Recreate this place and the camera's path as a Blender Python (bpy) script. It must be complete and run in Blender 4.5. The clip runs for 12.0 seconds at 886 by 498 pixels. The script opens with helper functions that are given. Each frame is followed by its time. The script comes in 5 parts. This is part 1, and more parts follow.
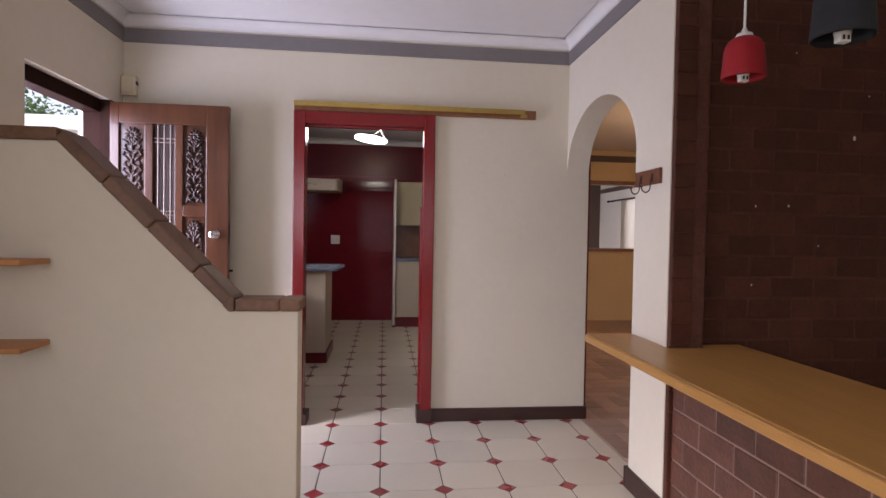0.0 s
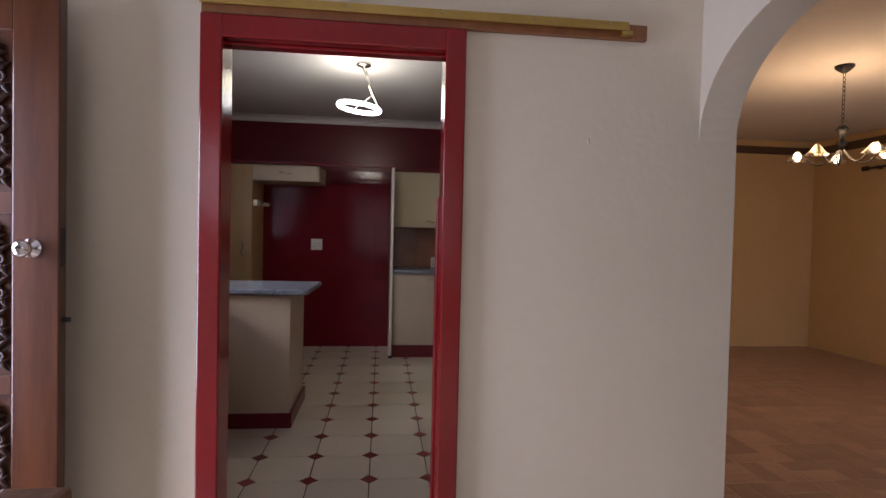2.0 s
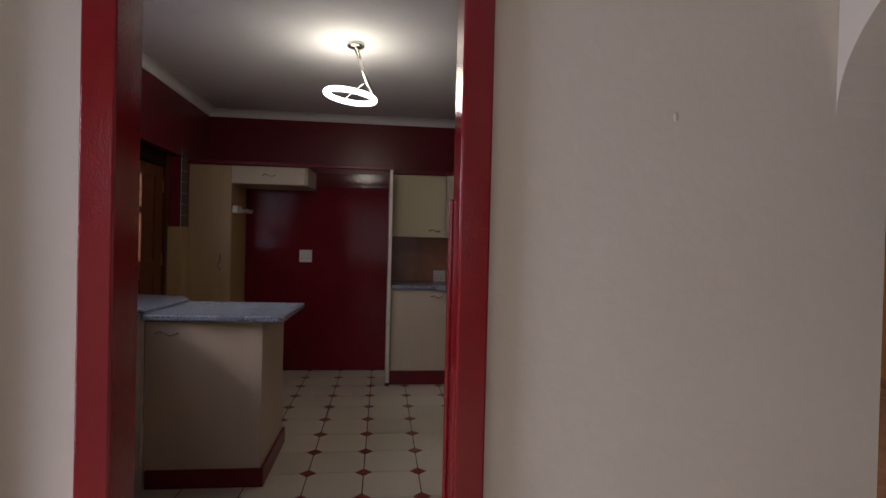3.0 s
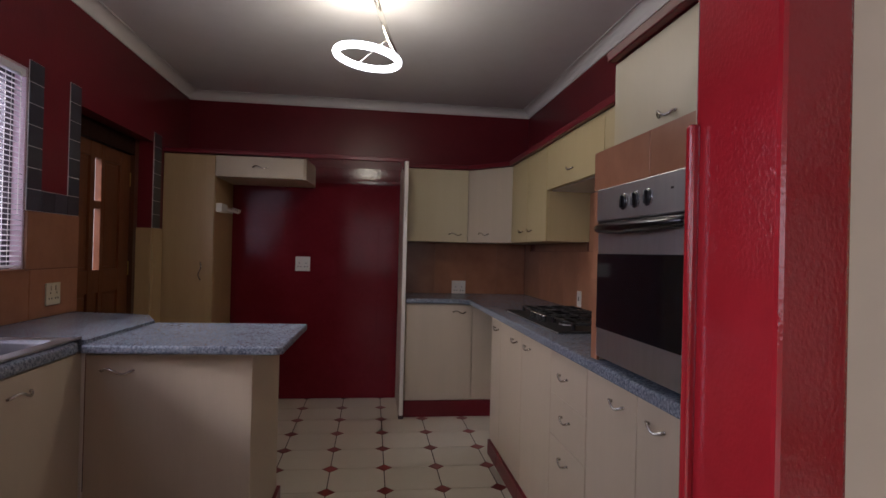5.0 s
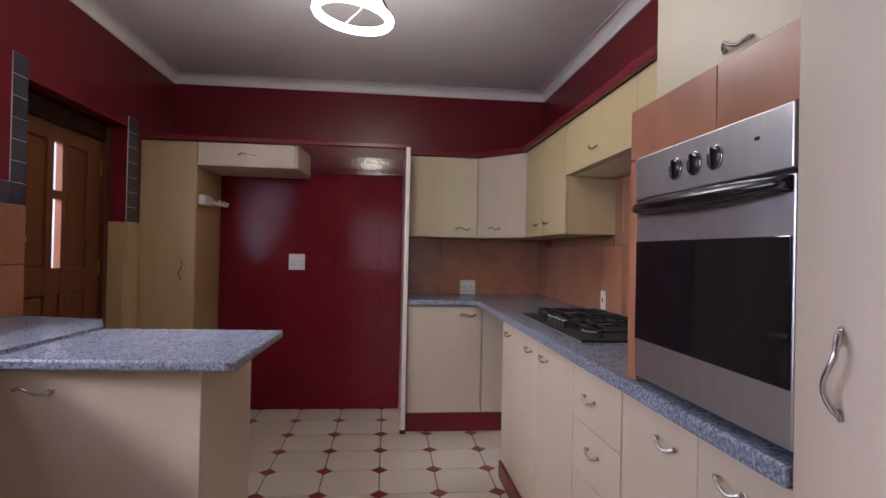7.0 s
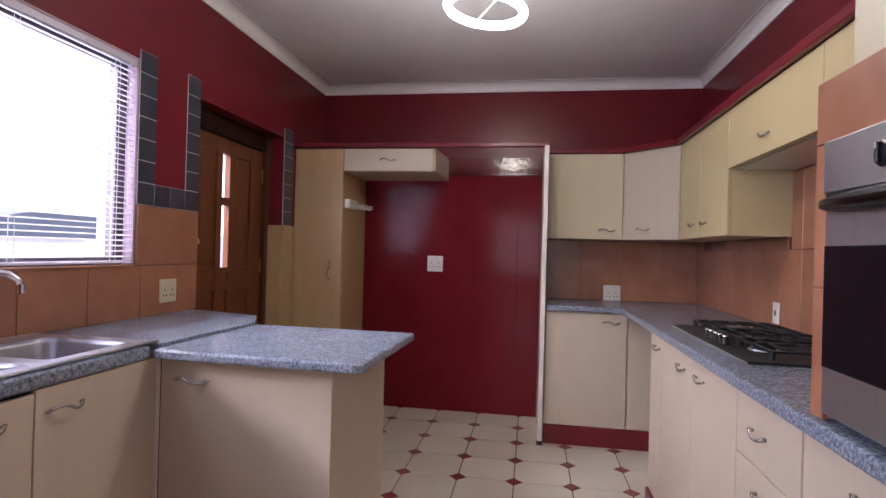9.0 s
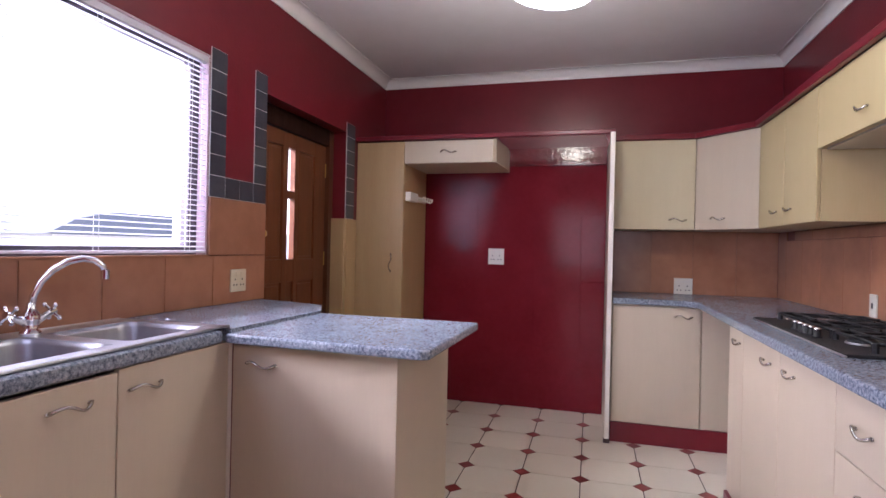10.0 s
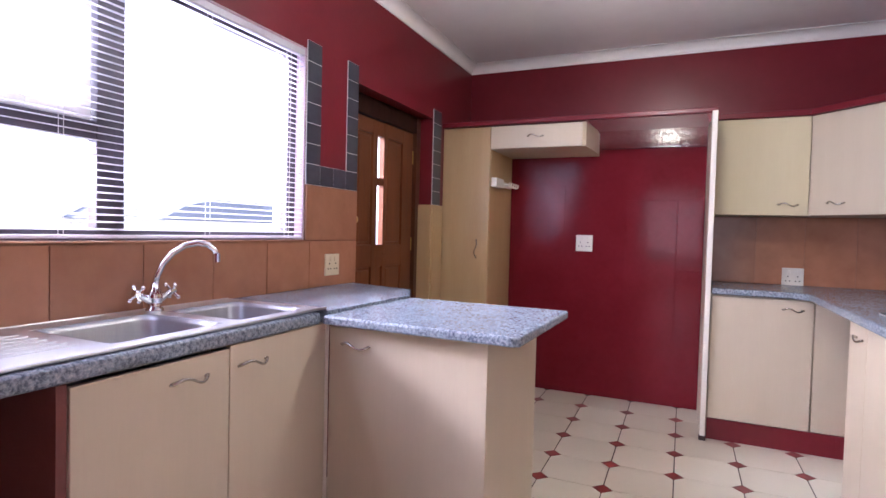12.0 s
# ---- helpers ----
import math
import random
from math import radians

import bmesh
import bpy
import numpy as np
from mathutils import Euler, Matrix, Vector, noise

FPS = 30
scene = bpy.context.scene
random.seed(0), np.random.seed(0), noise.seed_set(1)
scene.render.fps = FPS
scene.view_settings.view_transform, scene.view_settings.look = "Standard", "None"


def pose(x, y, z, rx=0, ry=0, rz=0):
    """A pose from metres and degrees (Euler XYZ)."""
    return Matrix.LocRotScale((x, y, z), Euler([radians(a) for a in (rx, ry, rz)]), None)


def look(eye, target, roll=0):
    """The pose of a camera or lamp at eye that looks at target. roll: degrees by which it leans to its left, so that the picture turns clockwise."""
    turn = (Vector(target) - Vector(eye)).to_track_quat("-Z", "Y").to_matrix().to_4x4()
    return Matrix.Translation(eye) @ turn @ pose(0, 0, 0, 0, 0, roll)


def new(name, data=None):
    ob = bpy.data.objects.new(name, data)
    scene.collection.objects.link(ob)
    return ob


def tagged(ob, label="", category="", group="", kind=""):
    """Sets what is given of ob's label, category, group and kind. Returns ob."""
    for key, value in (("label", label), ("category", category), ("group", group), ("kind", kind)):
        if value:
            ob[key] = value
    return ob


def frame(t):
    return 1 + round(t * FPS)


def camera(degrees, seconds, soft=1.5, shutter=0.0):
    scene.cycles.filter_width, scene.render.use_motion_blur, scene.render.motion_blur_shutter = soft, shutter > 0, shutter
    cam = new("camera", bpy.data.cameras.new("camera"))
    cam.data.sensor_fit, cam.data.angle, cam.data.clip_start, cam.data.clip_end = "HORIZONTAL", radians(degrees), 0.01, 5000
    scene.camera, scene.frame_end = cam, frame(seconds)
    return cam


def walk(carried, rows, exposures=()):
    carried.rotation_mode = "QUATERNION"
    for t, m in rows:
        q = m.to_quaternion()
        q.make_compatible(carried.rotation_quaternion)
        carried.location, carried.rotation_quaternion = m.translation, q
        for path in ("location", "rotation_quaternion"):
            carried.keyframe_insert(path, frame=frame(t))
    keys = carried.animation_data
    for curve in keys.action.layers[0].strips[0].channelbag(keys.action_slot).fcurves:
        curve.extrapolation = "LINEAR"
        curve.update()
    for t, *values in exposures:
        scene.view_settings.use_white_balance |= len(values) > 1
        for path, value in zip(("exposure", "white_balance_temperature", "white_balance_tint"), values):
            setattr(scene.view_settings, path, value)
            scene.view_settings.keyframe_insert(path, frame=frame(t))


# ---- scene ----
cam = camera(78.5, 12.0)
PATH = [
    (0, (0.002, 0.081, 1.317), (0.219, 2.068, 1.269), 1.0),
    (0.5, (0.026, 0.47, 1.326), (0.245, 2.457, 1.28), 1.1),
    (1, (0.004, 0.951, 1.342), (0.229, 2.937, 1.293), 1.2),
    (1.5, (0.016, 1.399, 1.356), (0.244, 3.386, 1.309), 1.3),
    (2, (0.044, 1.816, 1.371), (0.269, 3.803, 1.323), 1.3),
    (2.5, (0.056, 2.202, 1.399), (0.28, 4.189, 1.358), 1.1),
    (3, (0.081, 2.525, 1.407), (0.304, 4.513, 1.386), 1.4),
    (3.5, (0.033, 2.785, 1.396), (0.256, 4.773, 1.39), 1.2),
    (5.5, (-0.121, 3.515, 1.361), (0.149, 5.497, 1.377), 1.4),
    (6, (-0.101, 3.609, 1.35), (0.173, 5.59, 1.367), 1.3),
    (6.5, (-0.039, 3.732, 1.334), (0.227, 5.714, 1.351), 1.3),
    (8.5, (0.086, 3.951, 1.339), (-0.117, 5.94, 1.348), 1.3),
    (9, (0.063, 3.954, 1.343), (-0.257, 5.929, 1.351), 1.6),
    (9.5, (0.047, 3.962, 1.34), (-0.377, 5.917, 1.342), 1.4),
    (10, (0.03, 3.992, 1.301), (-0.497, 5.921, 1.295), 1.3),
    (10.5, (0.028, 3.992, 1.294), (-0.587, 5.895, 1.261), 1.4),
    (11, (0.008, 3.999, 1.299), (-0.684, 5.875, 1.249), 1.4),
    (11.5, (-0.006, 4.005, 1.3), (-0.757, 5.858, 1.239), 1.5),
    (12, (-0.001, 3.988, 1.301), (-0.809, 5.816, 1.236), 1.5),
]
walk(cam, [(t, look(eye, target, roll)) for t, eye, target, roll in PATH], [(0.0, 0.22, 5950, 19), (1.5, 0.06, 5950, 19), (2.5, -0.26, 5850, 18), (3.0, -0.46, 5900, 18), (3.5, -0.52, 5950, 18), (5.5, 0.38, 5800, 21), (6.5, 0.88, 5650, 22), (8.5, 1.3, 5600, 24), (10.0, 1.78, 5450, 24), (12.0, 2.18, 5350, 23)])

# ---- light ----
world = bpy.data.worlds.new("overcast_sky")
scene.world = world
world.use_nodes = True
sky = world.node_tree.nodes.new("ShaderNodeTexSky")
sky.sky_type, sky.sun_disc = "NISHITA", False
sky.sun_elevation, sky.sun_rotation, sky.dust_density = radians(33), radians(239), 8.0
sky.ozone_density, sky.air_density = 0.3, 0.6
world.node_tree.links.new(sky.outputs[0], world.node_tree.nodes["Background"].inputs[0])
world.node_tree.nodes["Background"].inputs[1].default_value = 0.15
cloud = world.node_tree.nodes.new("ShaderNodeBackground")       # even white cloud cover
cloud.inputs[0].default_value, cloud.inputs[1].default_value = (0.95, 0.96, 1.0, 1), 0.7
both = world.node_tree.nodes.new("ShaderNodeAddShader")
world.node_tree.links.new(world.node_tree.nodes["Background"].outputs[0], both.inputs[0])
world.node_tree.links.new(cloud.outputs[0], both.inputs[1])
world.node_tree.links.new(both.outputs[0], world.node_tree.nodes["World Output"].inputs["Surface"])


def lamp(name, kind, m, energy, color, size=0.1, size_y=0.1):
    data = bpy.data.lights.new(name, kind)
    data.energy, data.color = energy, color
    if kind == "AREA":
        data.shape, data.size, data.size_y = "RECTANGLE", size, size_y
    elif kind == "SUN":
        data.angle = radians(size)
    else:
        data.shadow_soft_size = size
    ob = new(name, data)
    ob.matrix_world = m
    return ob


DAY, WARM, LED = (0.87, 0.88, 1.0), (1.0, 0.62, 0.3), (1.0, 0.91, 0.62)
lamp("sun", "SUN", look((-20, -12, 15), (0, 0, 0)), 1.6, (0.97, 0.96, 1.0), 15)
lamp("kitchen_window_daylight", "AREA", look((-1.98, 5.232, 1.86), (0.6, 6.3, 1.0)), 12, DAY, 1.94, 0.8)
lamp("front_door_daylight", "AREA", look((-2.18, 3.2, 1.25), (-0.2, 3.75, 1.0)), 63, (0.82, 0.83, 1.0), 0.8, 1.9)
# daylight from behind, through an assumed window that is never in view
lamp("lounge_rear_daylight", "AREA", look((-0.9, -3.35, 1.6), (-0.2, 3.0, 1.2)), 30, (1.0, 0.95, 0.91), 3.0, 1.7)
# added side fill for pillar and bar bricks; no such window is known
lamp("lounge_side_fill", "AREA", look((-1.84, -0.3, 1.6), (1.0, 0.6, 1.0)), 8, (0.86, 0.87, 1.0), 2.4, 1.4)
lamp("back_room_daylight", "AREA", look((5.45, 10.5, 1.6), (3.0, 10.3, 1.4)), 20, DAY, 1.8, 1.2)
# added fill for the back room, through an invented opening out of view
lamp("back_room_side_fill", "AREA", look((1.46, 10.9, 1.6), (4.0, 10.9, 1.5)), 45, DAY, 1.7, 1.1)
lamp("led_ring_light", "POINT", pose(-0.16, 6.3, 2.5), 10, LED, 0.13)
lamp("chandelier_light", "POINT", pose(3.51, 5.6, 2.12), 28, WARM, 0.18)


# ---- materials ----
def nodes_of(name):
    m = bpy.data.materials.new(name)
    m.use_nodes = True
    return m, m.node_tree.nodes, m.node_tree.links, m.node_tree.nodes["Principled BSDF"]


def mk(name, c1, c2, rough, scale=3.0, fine=40.0, stretch=(1, 1, 1), bump=0.15, bump_scale=120.0, metal=0.0, coat=0.0, rand=0.0, rough_var=0.12, spec=0.5, low=0.25, high=0.75):
    """A surface of two tones mixed by a broad and a fine noise, with relief and uneven gloss."""
    m, nd, ln, b = nodes_of(name)
    geo = nd.new("ShaderNodeNewGeometry")
    mp = nd.new("ShaderNodeMapping")
    mp.inputs["Scale"].default_value = stretch
    ln.new(geo.outputs["Position"], mp.inputs["Vector"])
    n1, n2, n3 = (nd.new("ShaderNodeTexNoise") for _ in range(3))
    for n, s, d in ((n1, scale, 4), (n2, fine, 3), (n3, bump_scale, 2)):
        n.inputs["Scale"].default_value, n.inputs["Detail"].default_value = s, d
        ln.new(mp.outputs[0], n.inputs["Vector"])
    add = nd.new("ShaderNodeMath")
    add.operation = "MULTIPLY_ADD"
    add.inputs[1].default_value, add.inputs[2].default_value = 0.35, 0.0
    ln.new(n2.outputs["Fac"], add.inputs[0])
    add2 = nd.new("ShaderNodeMath")
    add2.operation = "MULTIPLY_ADD"
    add2.inputs[1].default_value = 0.65
    ln.new(n1.outputs["Fac"], add2.inputs[0])
    ln.new(add.outputs[0], add2.inputs[2])
    ramp = nd.new("ShaderNodeValToRGB")
    ramp.color_ramp.elements[0].position, ramp.color_ramp.elements[1].position = low, high
    ramp.color_ramp.elements[0].color, ramp.color_ramp.elements[1].color = (*c1, 1), (*c2, 1)
    ln.new(add2.outputs[0], ramp.inputs[0])
    out = ramp.outputs[0]
    if rand:
        info = nd.new("ShaderNodeObjectInfo")
        rng = nd.new("ShaderNodeMapRange")
        rng.inputs["To Min"].default_value, rng.inputs["To Max"].default_value = 1 - rand, 1 + rand
        ln.new(info.outputs["Random"], rng.inputs["Value"])
        hsv = nd.new("ShaderNodeHueSaturation")
        ln.new(out, hsv.inputs["Color"])
        ln.new(rng.outputs[0], hsv.inputs["Value"])
        out = hsv.outputs[0]
    ln.new(out, b.inputs["Base Color"])
    rr = nd.new("ShaderNodeMapRange")
    rr.inputs["To Min"].default_value, rr.inputs["To Max"].default_value = max(0.02, rough * (1 - rough_var)), min(1, rough * (1 + rough_var))
    ln.new(n1.outputs["Fac"], rr.inputs["Value"])
    ln.new(rr.outputs[0], b.inputs["Roughness"])
    bp = nd.new("ShaderNodeBump")
    bp.inputs["Strength"].default_value, bp.inputs["Distance"].default_value = bump, 0.004
    ln.new(n3.outputs["Fac"], bp.inputs["Height"])
    ln.new(bp.outputs[0], b.inputs["Normal"])
    b.inputs["Metallic"].default_value, b.inputs["Coat Weight"].default_value = metal, coat
    b.inputs["Specular IOR Level"].default_value = spec
    return m


def glow(name, color, strength):
    m, nd, ln, b = nodes_of(name)
    b.inputs["Base Color"].default_value = (*color, 1)
    b.inputs["Emission Color"].default_value, b.inputs["Emission Strength"].default_value = (*color, 1), strength
    return m


def clear(name, color, rough=0.0):
    m, nd, ln, b = nodes_of(name)
    b.inputs["Base Color"].default_value = (*color, 1)
    b.inputs["Roughness"].default_value, b.inputs["Transmission Weight"].default_value, b.inputs["IOR"].default_value = rough, 1.0, 1.1
    return m


def granite(name):
    m, nd, ln, b = nodes_of(name)
    geo = nd.new("ShaderNodeNewGeometry")
    n1, n2 = nd.new("ShaderNodeTexNoise"), nd.new("ShaderNodeTexNoise")
    n1.inputs["Scale"].default_value, n1.inputs["Detail"].default_value, n1.inputs["Roughness"].default_value = 105, 4, 0.65
    n2.inputs["Scale"].default_value, n2.inputs["Detail"].default_value = 9, 3
    for n in (n1, n2):
        ln.new(geo.outputs["Position"], n.inputs["Vector"])
    ramp = nd.new("ShaderNodeValToRGB")
    cr = ramp.color_ramp
    cr.elements[0].position, cr.elements[0].color = 0.3, (0.05, 0.06, 0.09, 1)
    cr.elements[1].position, cr.elements[1].color = 0.76, (0.55, 0.58, 0.63, 1)
    for p, c in ((0.42, (0.15, 0.18, 0.24, 1)), (0.52, (0.26, 0.3, 0.37, 1)), (0.62, (0.37, 0.41, 0.48, 1))):
        cr.elements.new(p).color = c
    ln.new(n1.outputs["Fac"], ramp.inputs[0])
    mix = nd.new("ShaderNodeMix")
    mix.data_type, mix.blend_type = "RGBA", "MULTIPLY"
    mix.inputs["Factor"].default_value = 0.35
    ln.new(ramp.outputs[0], mix.inputs["A"])
    ln.new(n2.outputs["Fac"], mix.inputs["B"])
    ln.new(mix.outputs["Result"], b.inputs["Base Color"])
    b.inputs["Roughness"].default_value = 0.24
    bp = nd.new("ShaderNodeBump")
    bp.inputs["Strength"].default_value, bp.inputs["Distance"].default_value = 0.08, 0.002
    ln.new(n1.outputs["Fac"], bp.inputs["Height"])
    ln.new(bp.outputs[0], b.inputs["Normal"])
    return m


PLASTER = mk("cream_wall_paint", (0.63, 0.57, 0.45), (0.69, 0.63, 0.51), 0.75, 1.2, 18, bump=0.25, bump_scale=35, spec=0.3)
OCHRE = mk("ochre_wall_paint", (0.6, 0.44, 0.22), (0.68, 0.5, 0.27), 0.7, 1.2, 18, bump=0.25, bump_scale=35, spec=0.3)
CEIL = mk("white_ceiling_paint", (0.72, 0.7, 0.68), (0.8, 0.78, 0.77), 0.85, 0.8, 10, bump=0.1, bump_scale=60, spec=0.2)
GREYBAND = mk("grey_band_paint", (0.17, 0.15, 0.15), (0.22, 0.2, 0.2), 0.6, 2, 30, bump=0.2, bump_scale=40)
DARKBAND = mk("brown_band_paint", (0.08, 0.05, 0.035), (0.12, 0.075, 0.05), 0.5, 2, 30)
RED = mk("red_gloss_wall_paint", (0.13, 0.01, 0.016), (0.165, 0.014, 0.022), 0.3, 5, 25, bump=0.1, bump_scale=55, rough_var=0.1, spec=0.35)
REDBOARD = mk("red_gloss_board_paint", (0.14, 0.011, 0.016), (0.18, 0.016, 0.024), 0.12, 5, 25, bump=0.1, bump_scale=20, rough_var=0.25, spec=0.08)
REDFASCIA = mk("red_gloss_fascia_paint", (0.12, 0.01, 0.014), (0.15, 0.014, 0.02), 0.14, 5, 25, bump=0.3, bump_scale=34, rough_var=0.25, spec=0.45)
REDTRIM = mk("red_gloss_trim_paint", (0.17, 0.007, 0.009), (0.22, 0.01, 0.013), 0.1, 5, 40, (1, 1, 0.7), bump=0.13, bump_scale=230, coat=0.12, rough_var=0.1, spec=0.5)
TEAK = mk("varnished_red_brown_hardwood", (0.042, 0.0125, 0.0045), (0.105, 0.034, 0.011), 0.3, 3, 14, (6, 6, 0.6), 0.1, 60, coat=0.3)
# dark wood taken towards black to hold the shade of backlit, recessed frames
SHADEDWOOD = mk("shade_darkened_frame_wood", (0.014, 0.006, 0.005), (0.035, 0.016, 0.011), 0.5, 3, 14, (6, 6, 0.6), 0.15, 60, spec=0.02)
TEAKDARK = mk("dark_carved_hardwood", (0.018, 0.007, 0.005), (0.055, 0.021, 0.013), 0.5, 8, 40, bump=0.3, bump_scale=60, coat=0.08)
BACKWOOD = mk("varnished_back_door_wood", (0.09, 0.028, 0.01), (0.175, 0.056, 0.02), 0.4, 3, 14, (6, 6, 0.6), 0.15, 60, spec=0.35)
ORANGEWOOD = mk("orange_brown_wood", (0.17, 0.065, 0.022), (0.28, 0.115, 0.04), 0.4, 3, 14, (6, 6, 0.6), 0.15, 60, coat=0.2)
SHELFWOOD = mk("orange_pine_shelf", (0.4, 0.17, 0.05), (0.5, 0.23, 0.08), 0.4, 3, 20, (0.6, 6, 6))
BARWOOD = mk("honey_varnished_bar_wood", (0.34, 0.17, 0.045), (0.46, 0.25, 0.075), 0.34, 2.5, 12, (5, 0.5, 5), 0.06, 60, coat=0.08, spec=0.4)
BARMETAL = mk("dull_bronze_bar", (0.16, 0.12, 0.1), (0.26, 0.2, 0.17), 0.45, 8, 60, metal=0.5)
BRASS = mk("dull_brass", (0.42, 0.29, 0.08), (0.55, 0.4, 0.13), 0.35, 8, 60, metal=1.0)
CAPBRICK = mk("brown_coping_brick", (0.09, 0.044, 0.021), (0.22, 0.11, 0.055), 0.5, 9, 50, bump=0.5, bump_scale=60, rand=0.12)
# back-wall brick and mortar darkened for shade; bar brick keeps the lit tone
BRICK = mk("shaded_brown_face_brick", (0.042, 0.0135, 0.007), (0.085, 0.028, 0.015), 0.6, 7, 60, bump=0.6, bump_scale=70, rand=0.2, spec=0.22)
BARBRICK = mk("brown_bar_brick", (0.05, 0.019, 0.012), (0.14, 0.057, 0.036), 0.42, 9, 60, bump=0.6, bump_scale=45, rand=0.22)
BARMORTAR = mk("pale_brown_mortar", (0.2, 0.125, 0.1), (0.3, 0.2, 0.165), 0.9, 10, 60, bump=0.5, bump_scale=90)
MORTAR = mk("brown_mortar", (0.055, 0.02, 0.013), (0.12, 0.05, 0.034), 0.9, 10, 60, bump=0.6, bump_scale=90, spec=0.2)
TILE = mk("cream_floor_tile", (0.56, 0.51, 0.41), (0.6, 0.545, 0.44), 0.3, 4, 30, bump=0.03, bump_scale=25, rand=0.05, rough_var=0.03)
DIAMOND = mk("red_inset_tile", (0.22, 0.022, 0.025), (0.32, 0.035, 0.04), 0.28, 8, 60, bump=0.05, rand=0.2, coat=0.2)
# darker red insets, laid on the kitchen side from y = 4
DIAMONDDARK = mk("dark_red_inset_tile", (0.15, 0.018, 0.014), (0.25, 0.03, 0.026), 0.3, 8, 60, bump=0.05, rand=0.2, coat=0.1)
GROUT = mk("dark_brown_grout", (0.06, 0.045, 0.04), (0.12, 0.09, 0.08), 0.9, 10, 60)
PAVER = mk("brown_floor_paver", (0.27, 0.165, 0.12), (0.42, 0.28, 0.21), 0.34, 5, 40, bump=0.15, rand=0.25, coat=0.1)
PAVERJOINT = mk("pale_paver_joint", (0.42, 0.34, 0.28), (0.52, 0.43, 0.36), 0.8, 8, 40)
SKIRT = mk("dark_brown_skirting", (0.028, 0.011, 0.008), (0.052, 0.021, 0.015), 0.4, 6, 40, (1, 1, 5))
YCREAM = mk("yellowed_cream_laminate", (0.5, 0.405, 0.205), (0.55, 0.45, 0.245), 0.42, 2, 30, (6, 6, 0.5), 0.05, 80)
MCREAM = mk("warm_cream_laminate", (0.54, 0.47, 0.3), (0.58, 0.51, 0.335), 0.42, 2, 30, (6, 6, 0.5), 0.05, 80)
# browner and deeper than the other creams, for tall cupboard and reveal boards
TCREAM = mk("brownish_cream_laminate", (0.42, 0.285, 0.135), (0.5, 0.355, 0.185), 0.36, 2, 30, (6, 6, 0.5), 0.05, 80)
DARKSTEEL = mk("dark_polished_steel", (0.06, 0.06, 0.066), (0.1, 0.1, 0.11), 0.24, 3, 40, (1, 12, 1), 0.0, 60, metal=1.0)
CREAM = mk("cream_laminate", (0.51, 0.43, 0.32), (0.555, 0.47, 0.355), 0.42, 2, 30, (6, 6, 0.5), 0.05, 80)
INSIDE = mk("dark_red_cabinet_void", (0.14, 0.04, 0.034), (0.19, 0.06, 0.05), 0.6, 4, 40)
EDGE = mk("white_panel_edging", (0.68, 0.62, 0.55), (0.75, 0.7, 0.63), 0.4, 4, 40)
GRANITE = granite("blue_grey_speckled_worktop")
TERRA = mk("terracotta_wall_tile", (0.25, 0.1, 0.05), (0.4, 0.19, 0.105), 0.3, 4, 14, bump=0.08, bump_scale=40, rand=0.12, coat=0.15)
TERRAJOINT = mk("brown_tile_joint", (0.2, 0.095, 0.055), (0.27, 0.14, 0.085), 0.8)
SLATE = mk("dark_slate_tile", (0.026, 0.03, 0.042), (0.06, 0.066, 0.085), 0.3, 8, 50, bump=0.1, rand=0.15, coat=0.2)
WHITEJOINT = mk("white_tile_joint", (0.6, 0.6, 0.6), (0.7, 0.7, 0.7), 0.8)
STEEL = mk("brushed_stainless_steel", (0.58, 0.58, 0.59), (0.68, 0.68, 0.69), 0.36, 3, 40, (1, 12, 1), 0.0, 60, metal=1.0)
# sink steel again, darkened so the colour carries the shade inside the bowls
BOWL = mk("matt_shaded_steel_bowl", (0.32, 0.32, 0.34), (0.4, 0.4, 0.42), 0.42, 5, 40, (1, 8, 1), 0.0, 60, metal=1.0)
CHROME = mk("chrome", (0.7, 0.7, 0.72), (0.78, 0.78, 0.8), 0.1, 4, 40, metal=1.0, bump=0.02)
NICKEL = mk("satin_nickel_handle", (0.5, 0.48, 0.45), (0.62, 0.6, 0.57), 0.25, 6, 60, metal=1.0, bump=0.05)
BLACKGLASS = mk("black_oven_glass", (0.006, 0.006, 0.007), (0.01, 0.01, 0.012), 0.06, 2, 20, bump=0.0)
IRON = mk("black_cast_iron", (0.012, 0.012, 0.013), (0.028, 0.028, 0.03), 0.5, 10, 80, bump=0.3, spec=0.3)
BLACK = mk("black_plastic", (0.012, 0.012, 0.014), (0.022, 0.022, 0.025), 0.3, 8, 60)
WHITEPL = mk("white_plastic", (0.7, 0.68, 0.62), (0.76, 0.74, 0.69), 0.35, 5, 40, bump=0.02)
CREAMPL = mk("cream_plastic", (0.6, 0.52, 0.36), (0.68, 0.6, 0.44), 0.35, 5, 40, bump=0.02)
SLAT, nd, ln, b = nodes_of("pale_translucent_slat")
b.inputs["Base Color"].default_value, b.inputs["Roughness"].default_value = (0.68, 0.66, 0.69, 1), 0.35
tr = nd.new("ShaderNodeBsdfTranslucent")
tr.inputs[0].default_value = (0.7, 0.66, 0.7, 1)
mx = nd.new("ShaderNodeMixShader")
mx.inputs[0].default_value = 0.22
ln.new(b.outputs[0], mx.inputs[1]), ln.new(tr.outputs[0], mx.inputs[2])
ln.new(mx.outputs[0], nd["Material Output"].inputs["Surface"])
ALU = mk("bronze_aluminium_window", (0.05, 0.04, 0.05), (0.08, 0.065, 0.08), 0.4, 5, 40, metal=0.2, bump=0.05)
GLASS = clear("window_glass", (1, 1, 1))
